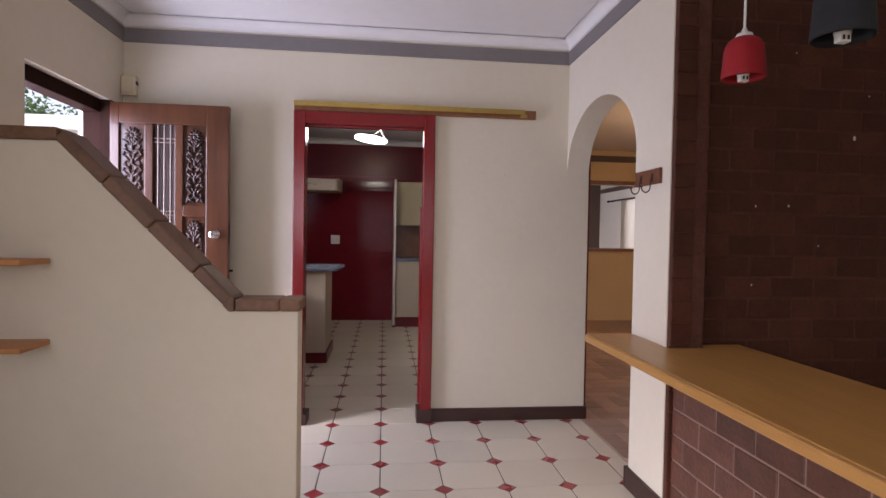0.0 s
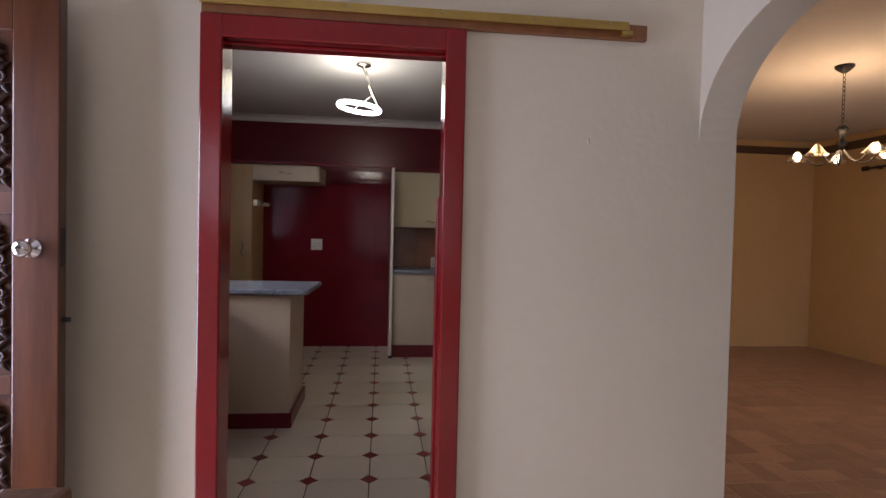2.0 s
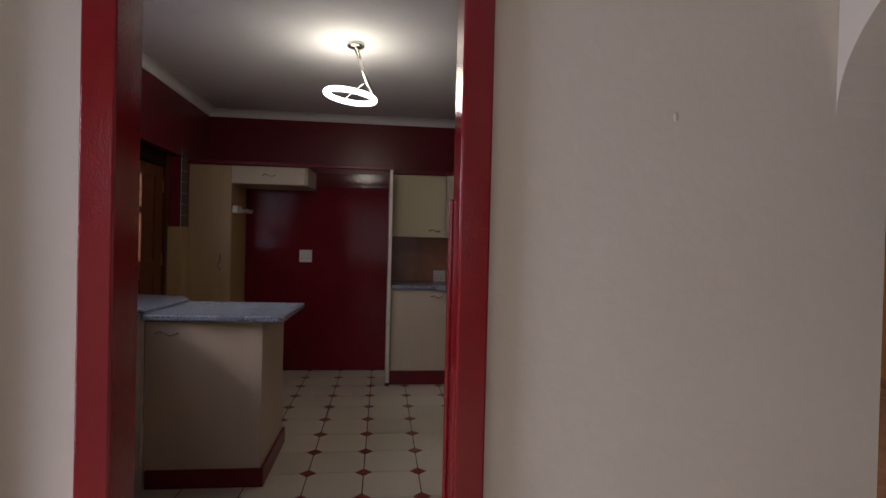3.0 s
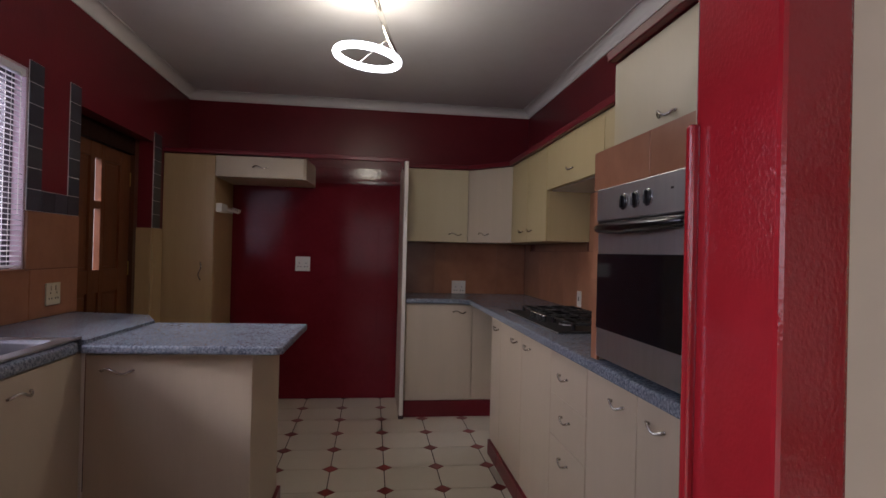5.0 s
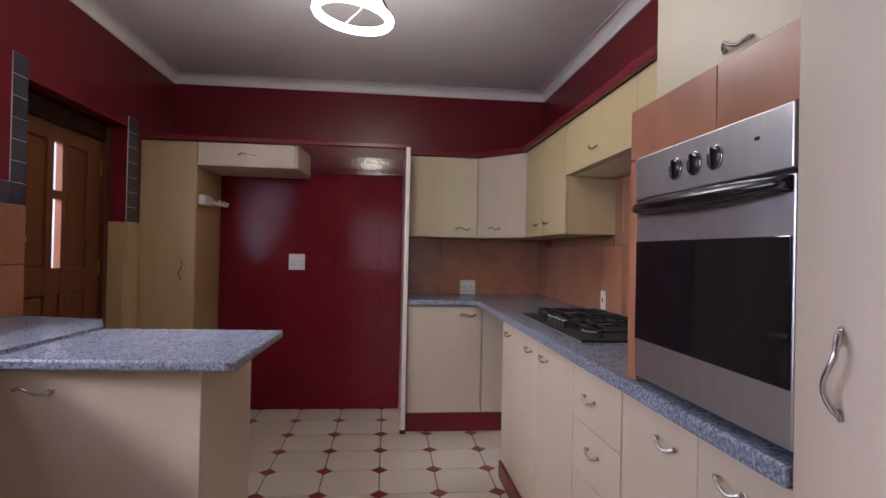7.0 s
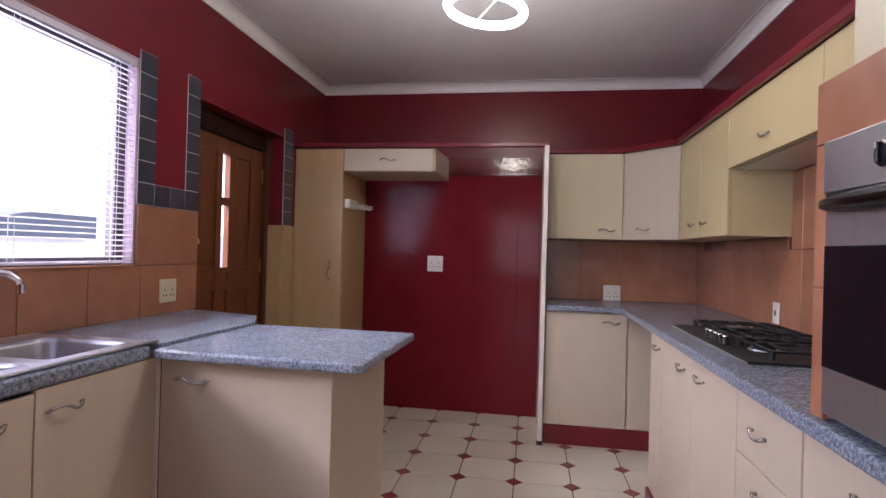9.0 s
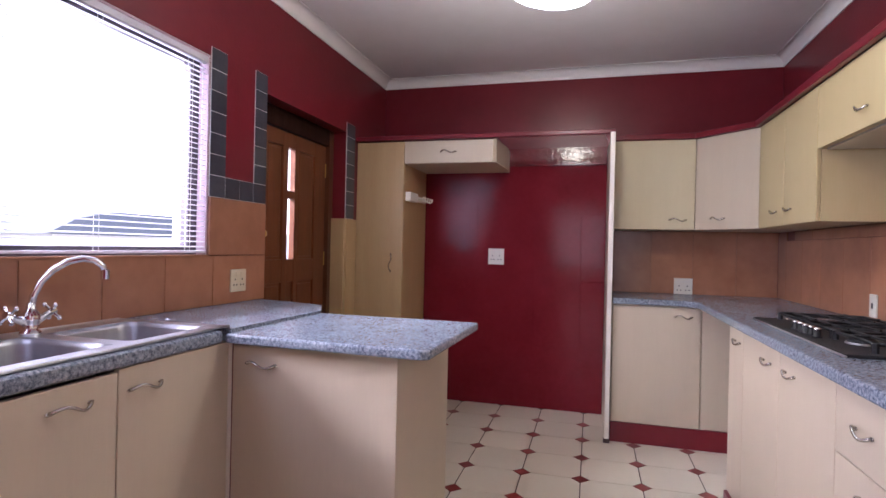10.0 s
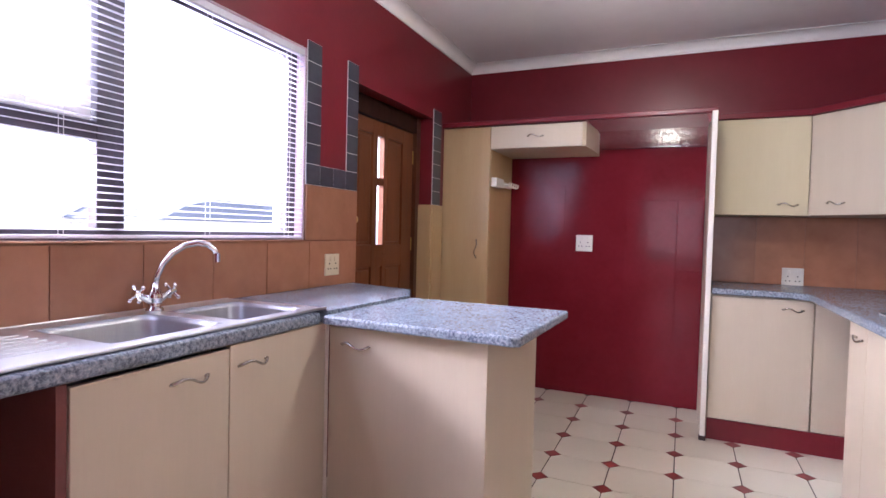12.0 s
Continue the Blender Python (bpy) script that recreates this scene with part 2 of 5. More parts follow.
FROST = clear("frosted_flower_glass", (1.0, 0.92, 0.8), 0.45)
REDSHADE = mk("red_metal_shade", (0.27, 0.01, 0.014), (0.33, 0.016, 0.02), 0.62, 5, 40, bump=0.03, spec=0.25)
BLACKSHADE = mk("matt_black_shade", (0.014, 0.015, 0.018), (0.026, 0.027, 0.03), 0.65, 5, 40, bump=0.03, spec=0.25)
RINGLED = glow("led_ring", (1.0, 0.98, 0.93), 9)
BULB = glow("warm_bulb", (1.0, 0.72, 0.4), 18)
LEAF = mk("green_leaves", (0.06, 0.11, 0.03), (0.12, 0.2, 0.06), 0.5, 6, 40)
BARK = mk("grey_bark", (0.1, 0.075, 0.055), (0.17, 0.13, 0.1), 0.9, 8, 50, bump=0.6)
GRASSG = mk("pale_paving_ground", (0.3, 0.28, 0.25), (0.4, 0.38, 0.34), 0.9, 0.6, 8)
ROOF = mk("grey_roof_tile", (0.07, 0.08, 0.1), (0.12, 0.135, 0.16), 0.7, 2, 20)
OUTWALL = mk("white_outside_wall", (0.7, 0.68, 0.64), (0.78, 0.76, 0.72), 0.85, 1, 12)


# ---- building helpers ----
OFF = {}


def box(x0, x1, y0, y1, z0, z1, bev=0.0, bm=None, seg=2):
    bm = bm or bmesh.new()
    m = Matrix.Translation(((x0 + x1) / 2, (y0 + y1) / 2, (z0 + z1) / 2)) @ Matrix.Diagonal((abs(x1 - x0), abs(y1 - y0), abs(z1 - z0), 1))
    vs = bmesh.ops.create_cube(bm, size=1, matrix=m)["verts"]
    if bev:
        es = list({e for v in vs for e in v.link_edges})
        bmesh.ops.bevel(bm, geom=es, offset=bev, segments=seg, profile=0.5, affect="EDGES", clamp_overlap=True)
    return bm


def rod(p0, p1, r0, r1=None, seg=16, bm=None):
    bm = bm or bmesh.new()
    p0, p1 = Vector(p0), Vector(p1)
    d = p1 - p0
    m = Matrix.Translation((p0 + p1) / 2) @ d.to_track_quat("Z", "Y").to_matrix().to_4x4()
    bmesh.ops.create_cone(bm, cap_ends=True, segments=seg, radius1=r0, radius2=r0 if r1 is None else r1, depth=d.length, matrix=m)
    return bm


def tube(pts, r, seg=8, bm=None, closed=False):
    """A round bar along a line of points; r may be a list of radii."""
    bm = bm or bmesh.new()
    pts = [Vector(p) for p in pts]
    n = len(pts)
    rs = r if isinstance(r, (list, tuple)) else [r] * n
    rings, up = [], None
    for i, p in enumerate(pts):
        a, b = (pts[i - 1], pts[(i + 1) % n]) if closed else (pts[max(i - 1, 0)], pts[min(i + 1, n - 1)])
        t = (b - a).normalized()
        if up is None:
            up = t.orthogonal().normalized()
        up = (up - t * up.dot(t)).normalized()
        side = t.cross(up)
        rings.append([bm.verts.new(p + rs[i] * (math.cos(k * math.tau / seg) * up + math.sin(k * math.tau / seg) * side)) for k in range(seg)])
    for i in range(n if closed else n - 1):
        A, B = rings[i], rings[(i + 1) % n]
        for k in range(seg):
            bm.faces.new((A[k], A[(k + 1) % seg], B[(k + 1) % seg], B[k])).smooth = True
    if not closed:
        bm.faces.new(rings[0][::-1]), bm.faces.new(rings[-1])
    return bm


def lathe(profile, at, seg=24, bm=None, axis="z"):
    """A turned body: profile of (radius, height)."""
    bm = bm or bmesh.new()
    at, rings = Vector(at), []
    for r, h in profile:
        ring = []
        for k in range(seg):
            a = k * math.tau / seg
            c, s = max(r, 1e-4) * math.cos(a), max(r, 1e-4) * math.sin(a)
            ring.append(bm.verts.new(at + Vector({"z": (c, s, h), "y": (c, h, s), "x": (h, c, s)}[axis])))
        rings.append(ring)
    for A, B in zip(rings, rings[1:]):
        for k in range(seg):
            bm.faces.new((A[k], A[(k + 1) % seg], B[(k + 1) % seg], B[k])).smooth = True
    bm.faces.new(rings[0][::-1]), bm.faces.new(rings[-1])
    bmesh.ops.recalc_face_normals(bm, faces=bm.faces)
    return bm


def prism(pts, axis, a, b, bev=0.0, bm=None):
    """A flat outline pulled along an axis: pts are (y, z) for x, (x, z) for y, (x, y) for z."""
    bm = bm or bmesh.new()
    put = {"x": lambda u, v, w: (w, u, v), "y": lambda u, v, w: (u, w, v), "z": lambda u, v, w: (u, v, w)}[axis]
    A, B = [bm.verts.new(put(u, v, a)) for u, v in pts], [bm.verts.new(put(u, v, b)) for u, v in pts]
    fs = [bm.faces.new(A), bm.faces.new(B[::-1])]
    for i in range(len(pts)):
        j = (i + 1) % len(pts)
        fs.append(bm.faces.new((A[j], A[i], B[i], B[j])))
    bmesh.ops.recalc_face_normals(bm, faces=fs)
    if bev:
        es = [e for e in bm.edges if len(e.link_faces) == 2 and e.calc_face_angle(0) > 0.6]
        bmesh.ops.bevel(bm, geom=es, offset=bev, segments=2, profile=0.5, affect="EDGES", clamp_overlap=True)
    return bm


def ball(at, sx, sy, sz, bm=None, seg=10):
    bm = bm or bmesh.new()
    r = bmesh.ops.create_uvsphere(bm, u_segments=seg, v_segments=max(5, seg // 2), radius=1, matrix=Matrix.Translation(at) @ Matrix.Diagonal((sx, sy, sz, 1)))
    for v in r["verts"]:
        for f in v.link_faces:
            f.smooth = True
    return bm


def mesh_of(name, bm, material, pick=None):
    me = bpy.data.meshes.new(name)
    mats = material if isinstance(material, (list, tuple)) else [material]
    if pick:
        bm.normal_update()
        for f in bm.faces:
            f.material_index = pick(f)
    bm.to_mesh(me)
    bm.free()
    for m in mats:
        me.materials.append(m)
    return me


def part(name, bm, material, parent, label="", pick=None):
    off = OFF[parent.name]
    bmesh.ops.translate(bm, verts=bm.verts, vec=-off)
    ob = new(name, mesh_of(name, bm, material, pick))
    ob.parent = parent
    OFF[ob.name] = off
    return tagged(ob, label)


def thing(name, at, label, category, group="", kind=""):
    e = new(name)
    e.location, e.empty_display_size = at, 0.1
    OFF[e.name] = Vector(at)
    return tagged(e, label, category, group, kind)


def structure(name, bm, material, label, category, pick=None):
    ob = new(name, mesh_of(name, bm, material, pick))
    OFF[ob.name] = Vector((0, 0, 0))
    return tagged(ob, label, category, "", "structure")


def solid(name, bm, material, label, category, group=""):
    """A thing of a single mesh."""
    ob = new(name, mesh_of(name, bm, material))
    OFF[ob.name] = Vector((0, 0, 0))
    return tagged(ob, label, category, group)


def piece(name, mesh, at, parent, turn=0.0):
    ob = new(name, mesh)
    ob.parent, ob.location = parent, Vector(at) - OFF[parent.name]
    ob.rotation_euler = (0, 0, turn)
    return ob


# ---- large structure ----
P, Y0 = 0.333, 3.85          # floor tile pitch and one row of its joints
DY0, DY1 = 3.89, 3.98        # wall between lounge and kitchen
KX0, KX1, KY1, KZ = -1.76, 1.37, 8.5, 2.76   # kitchen walls and ceiling
LX0, LZ = -1.72, 2.73        # lounge wall and ceiling
DX0, DX1 = -0.538, 0.27       # kitchen doorway

toward_kitchen = lambda f: 1 if f.normal.y > 0.5 or (abs(f.normal.x) > 0.5 and f.calc_center_median().y > DY1 + 0.01) else 0
bm = box(-2.0, DX0 - 0.07, DY0, DY1, 0, 2.8)
box(DX1 + 0.06, 1.473, DY0, DY1, 0, 2.8, bm=bm)
box(DX0 - 0.07, DX1 + 0.06, DY0, DY1, 2.14, 2.8, bm=bm)
structure("wall_north", bm, [PLASTER, RED], "cream plastered wall with a red-framed doorway", "wall", toward_kitchen)

arc = [(3.35 - 0.54 * math.cos(a), 1.78 + 0.412 * math.sin(a)) for a in (math.pi * k / 28 for k in range(29))]
outline = [(2.46, 0), (2.81, 0)] + arc + [(DY0, 2.8), (2.46, 2.8)]
structure("wall_arch", prism(outline, "x", 1.31, 1.473, 0.006), PLASTER, "cream plastered wall with a rounded archway", "wall")

bm = box(-1.9, LX0, -3.6, -1.6, -0.1, 2.8)
# invented opening, out of view, for the side fill lamp
box(-1.9, LX0, -1.6, 1.0, -0.1, 0.85, bm=bm)
box(-1.9, LX0, -1.6, 1.0, 2.35, 2.8, bm=bm)
box(-1.9, LX0, 1.0, 2.9, -0.1, 2.8, bm=bm)
box(-1.9, LX0, 3.78, DY0, -0.1, 2.8, bm=bm)
box(-1.9, LX0, 2.9, 3.78, 2.135, 2.8, bm=bm)
structure("wall_west", bm, PLASTER, "cream plastered wall with the front door opening", "wall")

# unseen closing wall; its window opening is assumed for the rear daylight
bm = box(-1.9, -1.7, -3.6, -3.42, -0.1, 2.8)
box(-1.7, 3.4, -3.6, -3.42, -0.1, 0.75, bm=bm)
box(-1.7, 3.4, -3.6, -3.42, 2.4, 2.8, bm=bm)
box(0.7, 3.4, -3.6, -3.42, 0.75, 2.4, bm=bm)
structure("wall_south", bm, PLASTER, "cream plastered wall with an assumed wide window opening, out of view", "wall")
structure("wall_bar_east", box(3.2, 3.4, -3.42, 2.56, -0.1, 2.8), PLASTER, "plain cream wall of the bar corner", "wall")

bm = box(KX0 - 0.2, KX0, DY1, 4.25, 0, 2.9)
box(KX0 - 0.2, KX0, 4.25, 6.215, 0, 1.235, bm=bm)
box(KX0 - 0.2, KX0, 4.25, 6.215, 2.2, 2.9, bm=bm)
box(KX0 - 0.2, KX0, 6.215, 6.69, 0, 2.9, bm=bm)
box(KX0 - 0.2, KX0, 6.69, 7.72, 2.15, 2.9, bm=bm)
box(KX0 - 0.2, KX0, 7.72, 8.7, 0, 2.9, bm=bm)
structure("wall_kitchen_west", bm, [OUTWALL, RED], "dark red gloss-painted kitchen wall with window and door", "wall", lambda f: 0 if f.normal.x < -0.5 or (abs(f.normal.x) < 0.5 and f.calc_center_median().y < 6.3) else 1)
structure("wall_kitchen_north", box(KX0, 1.52, KY1, 8.7, 0, 2.9), RED, "dark red gloss-painted kitchen end wall", "wall")
structure("wall_kitchen_east", box(KX1, 1.52, DY1, KY1, 0, 2.9), [RED, OCHRE], "dark red gloss-painted kitchen side wall", "wall", lambda f: 1 if f.normal.x > 0.5 else 0)
structure("ceiling_kitchen", box(-1.96, 1.52, DY0 + 0.02, 8.7, KZ, 2.95), CEIL, "white painted kitchen ceiling", "ceiling")
structure("ceiling_lounge", box(-1.9, 3.4, -3.6, DY0 + 0.02, LZ, 2.86), CEIL, "white painted ceiling", "ceiling")
structure("ceiling_dining", box(1.457, 6.1, 2.6, 13.2, LZ + 0.004, 2.86), CEIL, "white painted ceiling lit by the chandelier", "ceiling")

# dining room and the room behind it
structure("wall_dining_east", box(5.78, 6.1, 2.6, 8.6, -0.05, 2.8), OCHRE, "plain ochre wall of the dining room", "wall")
HX0, HX1, HZ0, HZ1 = 2.45, 4.22, 1.16, 2.19
bm = box(1.52, HX0, 8.5, 8.62, -0.05, 2.8)
box(HX1, 6.1, 8.5, 8.62, -0.05, 2.8, bm=bm)
box(HX0, HX1, 8.5, 8.62, -0.05, HZ0, bm=bm)
box(HX0, HX1, 8.5, 8.62, HZ1, 2.8, bm=bm)
structure("wall_dining_north", bm, OCHRE, "ochre wall with a wood-framed serving hatch", "wall")
structure("wall_back_room_north", box(1.4, 6.1, 13.0, 13.2, -0.05, 2.8), DARKBAND, "dark brown end wall", "wall")
# unseen opening, added only to let the fill lamp in
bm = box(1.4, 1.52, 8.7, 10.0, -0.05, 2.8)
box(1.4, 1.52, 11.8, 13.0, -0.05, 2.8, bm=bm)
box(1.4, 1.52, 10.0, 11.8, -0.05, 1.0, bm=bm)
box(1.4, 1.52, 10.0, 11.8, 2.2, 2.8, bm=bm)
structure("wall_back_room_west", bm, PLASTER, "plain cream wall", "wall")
bm = box(5.3, 5.5, 8.62, 9.3, -0.05, 2.8)
box(5.3, 5.5, 11.6, 13.0, -0.05, 2.8, bm=bm)
box(5.3, 5.5, 9.3, 11.6, -0.05, 0.9, bm=bm)
box(5.3, 5.5, 9.3, 11.6, 2.15, 2.8, bm=bm)
structure("wall_back_room_east", bm, PLASTER, "cream wall with a curtained window", "wall")
structure("floor_back_room", box(1.5, 6.0, 8.62, 13.1, -0.12, 0), PAVER, "brown floor", "floor")

# cornices, bands, skirtings
structure("trim_grey_band_north", box(LX0, 1.31, DY0 - 0.008, DY0 + 0.001, 2.558, 2.65), GREYBAND, "grey painted band under the ceiling", "trim")
structure("trim_grey_band_west", box(LX0 - 0.001, LX0 + 0.008, -3.42, DY0 - 0.008, 2.558, 2.65), GREYBAND, "grey painted band under the ceiling", "trim")
structure("trim_grey_band_east", box(1.302, 1.311, 2.46, DY0 - 0.008, 2.558, 2.65), GREYBAND, "grey painted band under the ceiling", "trim")


def coving(a, b, axis, wall, side, top, size):
    """A concave strip between wall and ceiling, along one axis."""
    prof = [(0, 0), (0, -size), (side * 0.008, -size)]
    prof += [(side * (size - size * math.cos(t) * 0.92), -size + size * math.sin(t) * 0.92) for t in (math.pi / 2 * k / 8 for k in range(1, 9))]
    prof += [(side * size, -0.01), (side * size, 0)]
    return prism([(wall + u, top + v) for u, v in prof], axis, a, b)


structure("trim_coving_north", coving(LX0, 1.31, "x", DY0, -1, LZ, 0.068), CEIL, "white plaster coving", "trim")
structure("trim_coving_west", coving(-3.42, DY0, "y", LX0, 1, LZ, 0.068), CEIL, "white plaster coving", "trim")
structure("trim_coving_east", coving(2.46, DY0, "y", 1.31, -1, LZ, 0.068), CEIL, "white plaster coving", "trim")
for nm, a, b, ax, w, s in (("north", KX0, KX1, "x", KY1, -1), ("west", DY1, KY1, "y", KX0, 1), ("east", DY1, KY1, "y", KX1, -1), ("south", KX0, KX1, "x", DY1, 1)):
    structure("trim_kitchen_cornice_" + nm, coving(a, b, ax, w, s, KZ, 0.075), CEIL, "white plaster cornice", "trim")
structure("trim_dining_band_north", box(1.52, 5.78, 8.488, 8.501, 2.55, 2.65), DARKBAND, "dark brown band under the ceiling", "trim")
structure("trim_dining_band_east", box(5.768, 5.781, 2.6, 8.488, 2.55, 2.65), DARKBAND, "dark brown band under the ceiling", "trim")
structure("trim_back_room_band", box(5.288, 5.301, 8.62, 13.0, 2.42, 2.52), DARKBAND, "dark brown band under the ceiling", "trim")
structure("baseboard_north", box(0.35, 1.49, DY0 - 0.02, DY0 + 0.001, 0, 0.092, 0.004), SKIRT, "dark brown skirting board", "skirting")
structure("baseboard_north_west", box(LX0, -0.62, DY0 - 0.02, DY0 + 0.001, 0, 0.092, 0.004), SKIRT, "dark brown skirting board", "skirting")
structure("baseboard_arch_end", box(1.292, 1.49, 2.81, 2.828, 0, 0.11, 0.004), SKIRT, "dark brown skirting round the pillar foot", "skirting")
structure("baseboard_arch", box(1.292, 1.311, 2.44, 2.81, 0, 0.11, 0.004), SKIRT, "dark brown skirting round the pillar foot", "skirting")
structure("baseboard_arch_reveal", box(1.473, 1.49, DY0, DY1, 0, 0.11, 0.004), SKIRT, "dark brown skirting board", "skirting")

# floors, ground
floor_t = structure("floor", box(-1.9, 1.45, -3.5, 8.6, -0.12, -0.0025), GROUT, "cream octagon tiles with small red inset diamonds", "floor")
floor_d = structure("floor_dining", box(1.45, 6.0, 2.5, 8.55, -0.12, -0.0025), PAVERJOINT, "brown brick-shaped floor pavers with pale joints", "floor")
structure("floor_bar", box(1.45, 3.3, -3.5, 2.5, -0.12, -0.003), PAVER, "brown floor behind the bar", "floor")
structure("ground", box(-600, 600, -600, 600, -0.4, -0.16), GRASSG, "pale paved ground outside", "ground")

# kitchen doorway lining
lining = structure("door_1", box(-0.617, DX0, DY0 - 0.035, DY1 + 0.015, 0, 2.153, 0.006), REDTRIM, "glossy red painted door lining", "door frame")
part("stop", box(DX1 - 0.0115, DX1 + 0.001, 3.982, 3.9965, 0.1, 1.527, 0.004), REDTRIM, lining)
part("jamb", box(DX1, 0.348, DY0 - 0.035, DY1 + 0.015, 0, 2.153, 0.006), REDTRIM, lining)
part("head", box(DX0 - 0.002, DX1 + 0.002, DY0 - 0.034, DY1 + 0.014, 2.07, 2.152, 0.005), REDTRIM, lining)
part("stop", box(DX0, DX1, 3.91, 3.965, 2.058, 2.07, 0.003), REDTRIM, lining)
part("plinth_block", box(-0.621, -0.51, 3.848, 4.0, 0, 0.075, 0.004), SKIRT, lining, "dark brown block at the jamb foot")
part("plinth_block", box(0.246, 0.352, 3.848, 4.0, 0, 0.092, 0.004), SKIRT, lining, "dark brown block at the jamb foot")

# front door frame in the west wall
# backlit shade on this frame is put into its wood colour
fd = structure("door_2", box(-1.88, -1.79, 2.9, 2.96, -0.1, 2.135, 0.005), SHADEDWOOD, "dark wooden front door frame, standing open", "door frame")
part("jamb", box(-1.88, LX0 + 0.01, 3.71, 3.78, -0.1, 2.135, 0.005), SHADEDWOOD, fd)
part("head", box(-1.88, -1.775, 2.901, 3.71, 2.055, 2.136, 0.005), SHADEDWOOD, fd)
part("sill", box(-1.9, LX0 + 0.02, 2.96, 3.71, -0.1, 0.02, 0.005), TEAKDARK, fd)


# ---- lounge side ----
def carving(x0, x1, z0, z1, y):
    """A flower head over mirrored acanthus leaves and scrolls, in deep relief."""
    bm = bmesh.new()
    cx, w, h = (x0 + x1) / 2, (x1 - x0) / 2 * 0.97, z1 - z0

    def leaf_of(u, v, du, dv, curl, r, sd):
        pts, rad = [], []
        for k in range(6):
            s = k / 5
            pts.append((cx + sd * (u + du * s + curl * s * s) * w, y - 0.004 - 0.009 * math.sin(math.pi * s), v + dv * s))
            rad.append(r * (0.35, 0.85, 1.0, 0.9, 0.6, 0.15)[k])
        tube(pts, rad, 7, bm)

    zf = z1 - 0.06
    for k in range(11):
        a = k * math.tau / 11 + 0.15
        leaf_of(0.12 * math.cos(a), zf + 0.008 * math.sin(a), 0.72 * math.cos(a), 0.046 * math.sin(a), 0.0, 0.0095, 1)
    ball((cx, y - 0.01, zf), 0.016, 0.012, 0.016, bm, 10)
    rows = max(3, round((h - 0.09) / 0.1))
    s = (h - 0.085) / rows
    for i in range(rows):
        zc, up = z0 + s * (i + 0.5), 1 if i % 2 else -1
        ball((cx, y - 0.007, zc + 0.1 * s), 0.012, 0.013, s * 0.34, bm, 8)
        for sd in (-1, 1):
            pts, rad = [], []
            for k in range(13):
                a, r = k / 12 * 4.6 + 0.4, (1 - k / 15) * 0.4 * w
                pts.append((cx + sd * (0.5 * w - r * math.cos(a)), y - 0.009, zc + up * r * math.sin(a) * 1.15))
                rad.append(0.0085 * (1 - 0.5 * k / 12))
            tube(pts, rad, 6, bm)
            leaf_of(0.12, zc - 0.42 * s, 0.75, 0.3 * s, 0.12, 0.011, sd)
            leaf_of(0.2, zc + 0.1 * s, 0.62, 0.42 * s, 0.2, 0.01, sd)
            leaf_of(0.55, zc - 0.1 * s, 0.3, -0.42 * s, 0.15, 0.009, sd)
            leaf_of(0.05, zc + 0.2 * s, 0.35, 0.36 * s, -0.1, 0.009, sd)
    return bm


YF = 3.7
leaf = thing("front_door", (-1.33, YF + 0.02, 0.03), "open red-brown hardwood front door with carved floral panels", "door")
for a, b, zt in ((-1.715, -1.662, 2.122), (-1.509, -1.459, 1.994), (-1.327, -1.276, 1.994), (-1.136, -0.995, 2.122)):
    part("stile", box(a, b, YF, YF + 0.045, 0.03, zt, 0.004), TEAK, leaf)
part("rail", box(-1.662, -1.136, YF + 0.001, YF + 0.044, 1.995, 2.122, 0.003), TEAK, leaf)
for a, b in ((-1.662, -1.509), (-1.276, -1.136)):
    for z0, z1 in ((1.412, 1.484), (0.825, 0.888), (0.03, 0.3)):
        part("rail", box(a, b, YF + 0.001, YF + 0.044, z0, z1, 0.003), TEAK, leaf)
    for z0, z1 in ((1.484, 1.995), (0.888, 1.412), (0.3, 0.825)):
        pn = part("panel", box(a, b, YF + 0.02, YF + 0.034, z0, z1), TEAK, leaf)
        part("carving", carving(a + 0.012, b - 0.012, z0 + 0.015, z1 - 0.015, YF + 0.02), TEAKDARK, pn, "dark carved scrolls and leaves")
part("rail", box(-1.459, -1.327, YF + 0.001, YF + 0.044, 0.03, 0.3, 0.003), TEAK, leaf)
part("glass", box(-1.459, -1.327, YF + 0.036, YF + 0.041, 0.3, 1.994), mk("frosted_door_glass", (0.035, 0.022, 0.018), (0.12, 0.095, 0.085), 0.5, 3, 20, (9, 1, 0.4), 0.1, 60, spec=0.15), leaf, "pale patterned glass")
for i in range(3):
    x = -1.43 + 0.038 * i
    part("bar", rod((x, YF + 0.012, 0.3), (x, YF + 0.012, 1.994), 0.0055, seg=10), BARMETAL, leaf, "dull bronze security bar")
for z in (1.905, 1.88, 1.445, 1.42, 0.87):
    part("bar", rod((-1.459, YF + 0.012, z), (-1.327, YF + 0.012, z), 0.0042, seg=10), BARMETAL, leaf, "dull bronze security bar")
knob = part("knob", lathe([(0.031, 0), (0.031, -0.006), (0.012, -0.012), (0.011, -0.03), (0.024, -0.04), (0.028, -0.055), (0.022, -0.066), (0.008, -0.07)], (-1.075, YF, 1.302), 28, axis="y"), CHROME, leaf, "round polished metal knob")
part("key_slot", box(-1.083, -1.067, YF - 0.0715, YF - 0.069, 1.302, 1.31), BLACK, knob)
part("latch_plate", box(-0.996, -0.993, YF + 0.012, YF + 0.034, 1.24, 1.37, 0.001), IRON, leaf, "dull latch plate")
part("bolt", box(-0.995, -0.972, YF + 0.016, YF + 0.03, 1.06, 1.075, 0.002), IRON, leaf)

# stepped half wall with a brick coping
HY0, HY1 = 2.41, 2.53
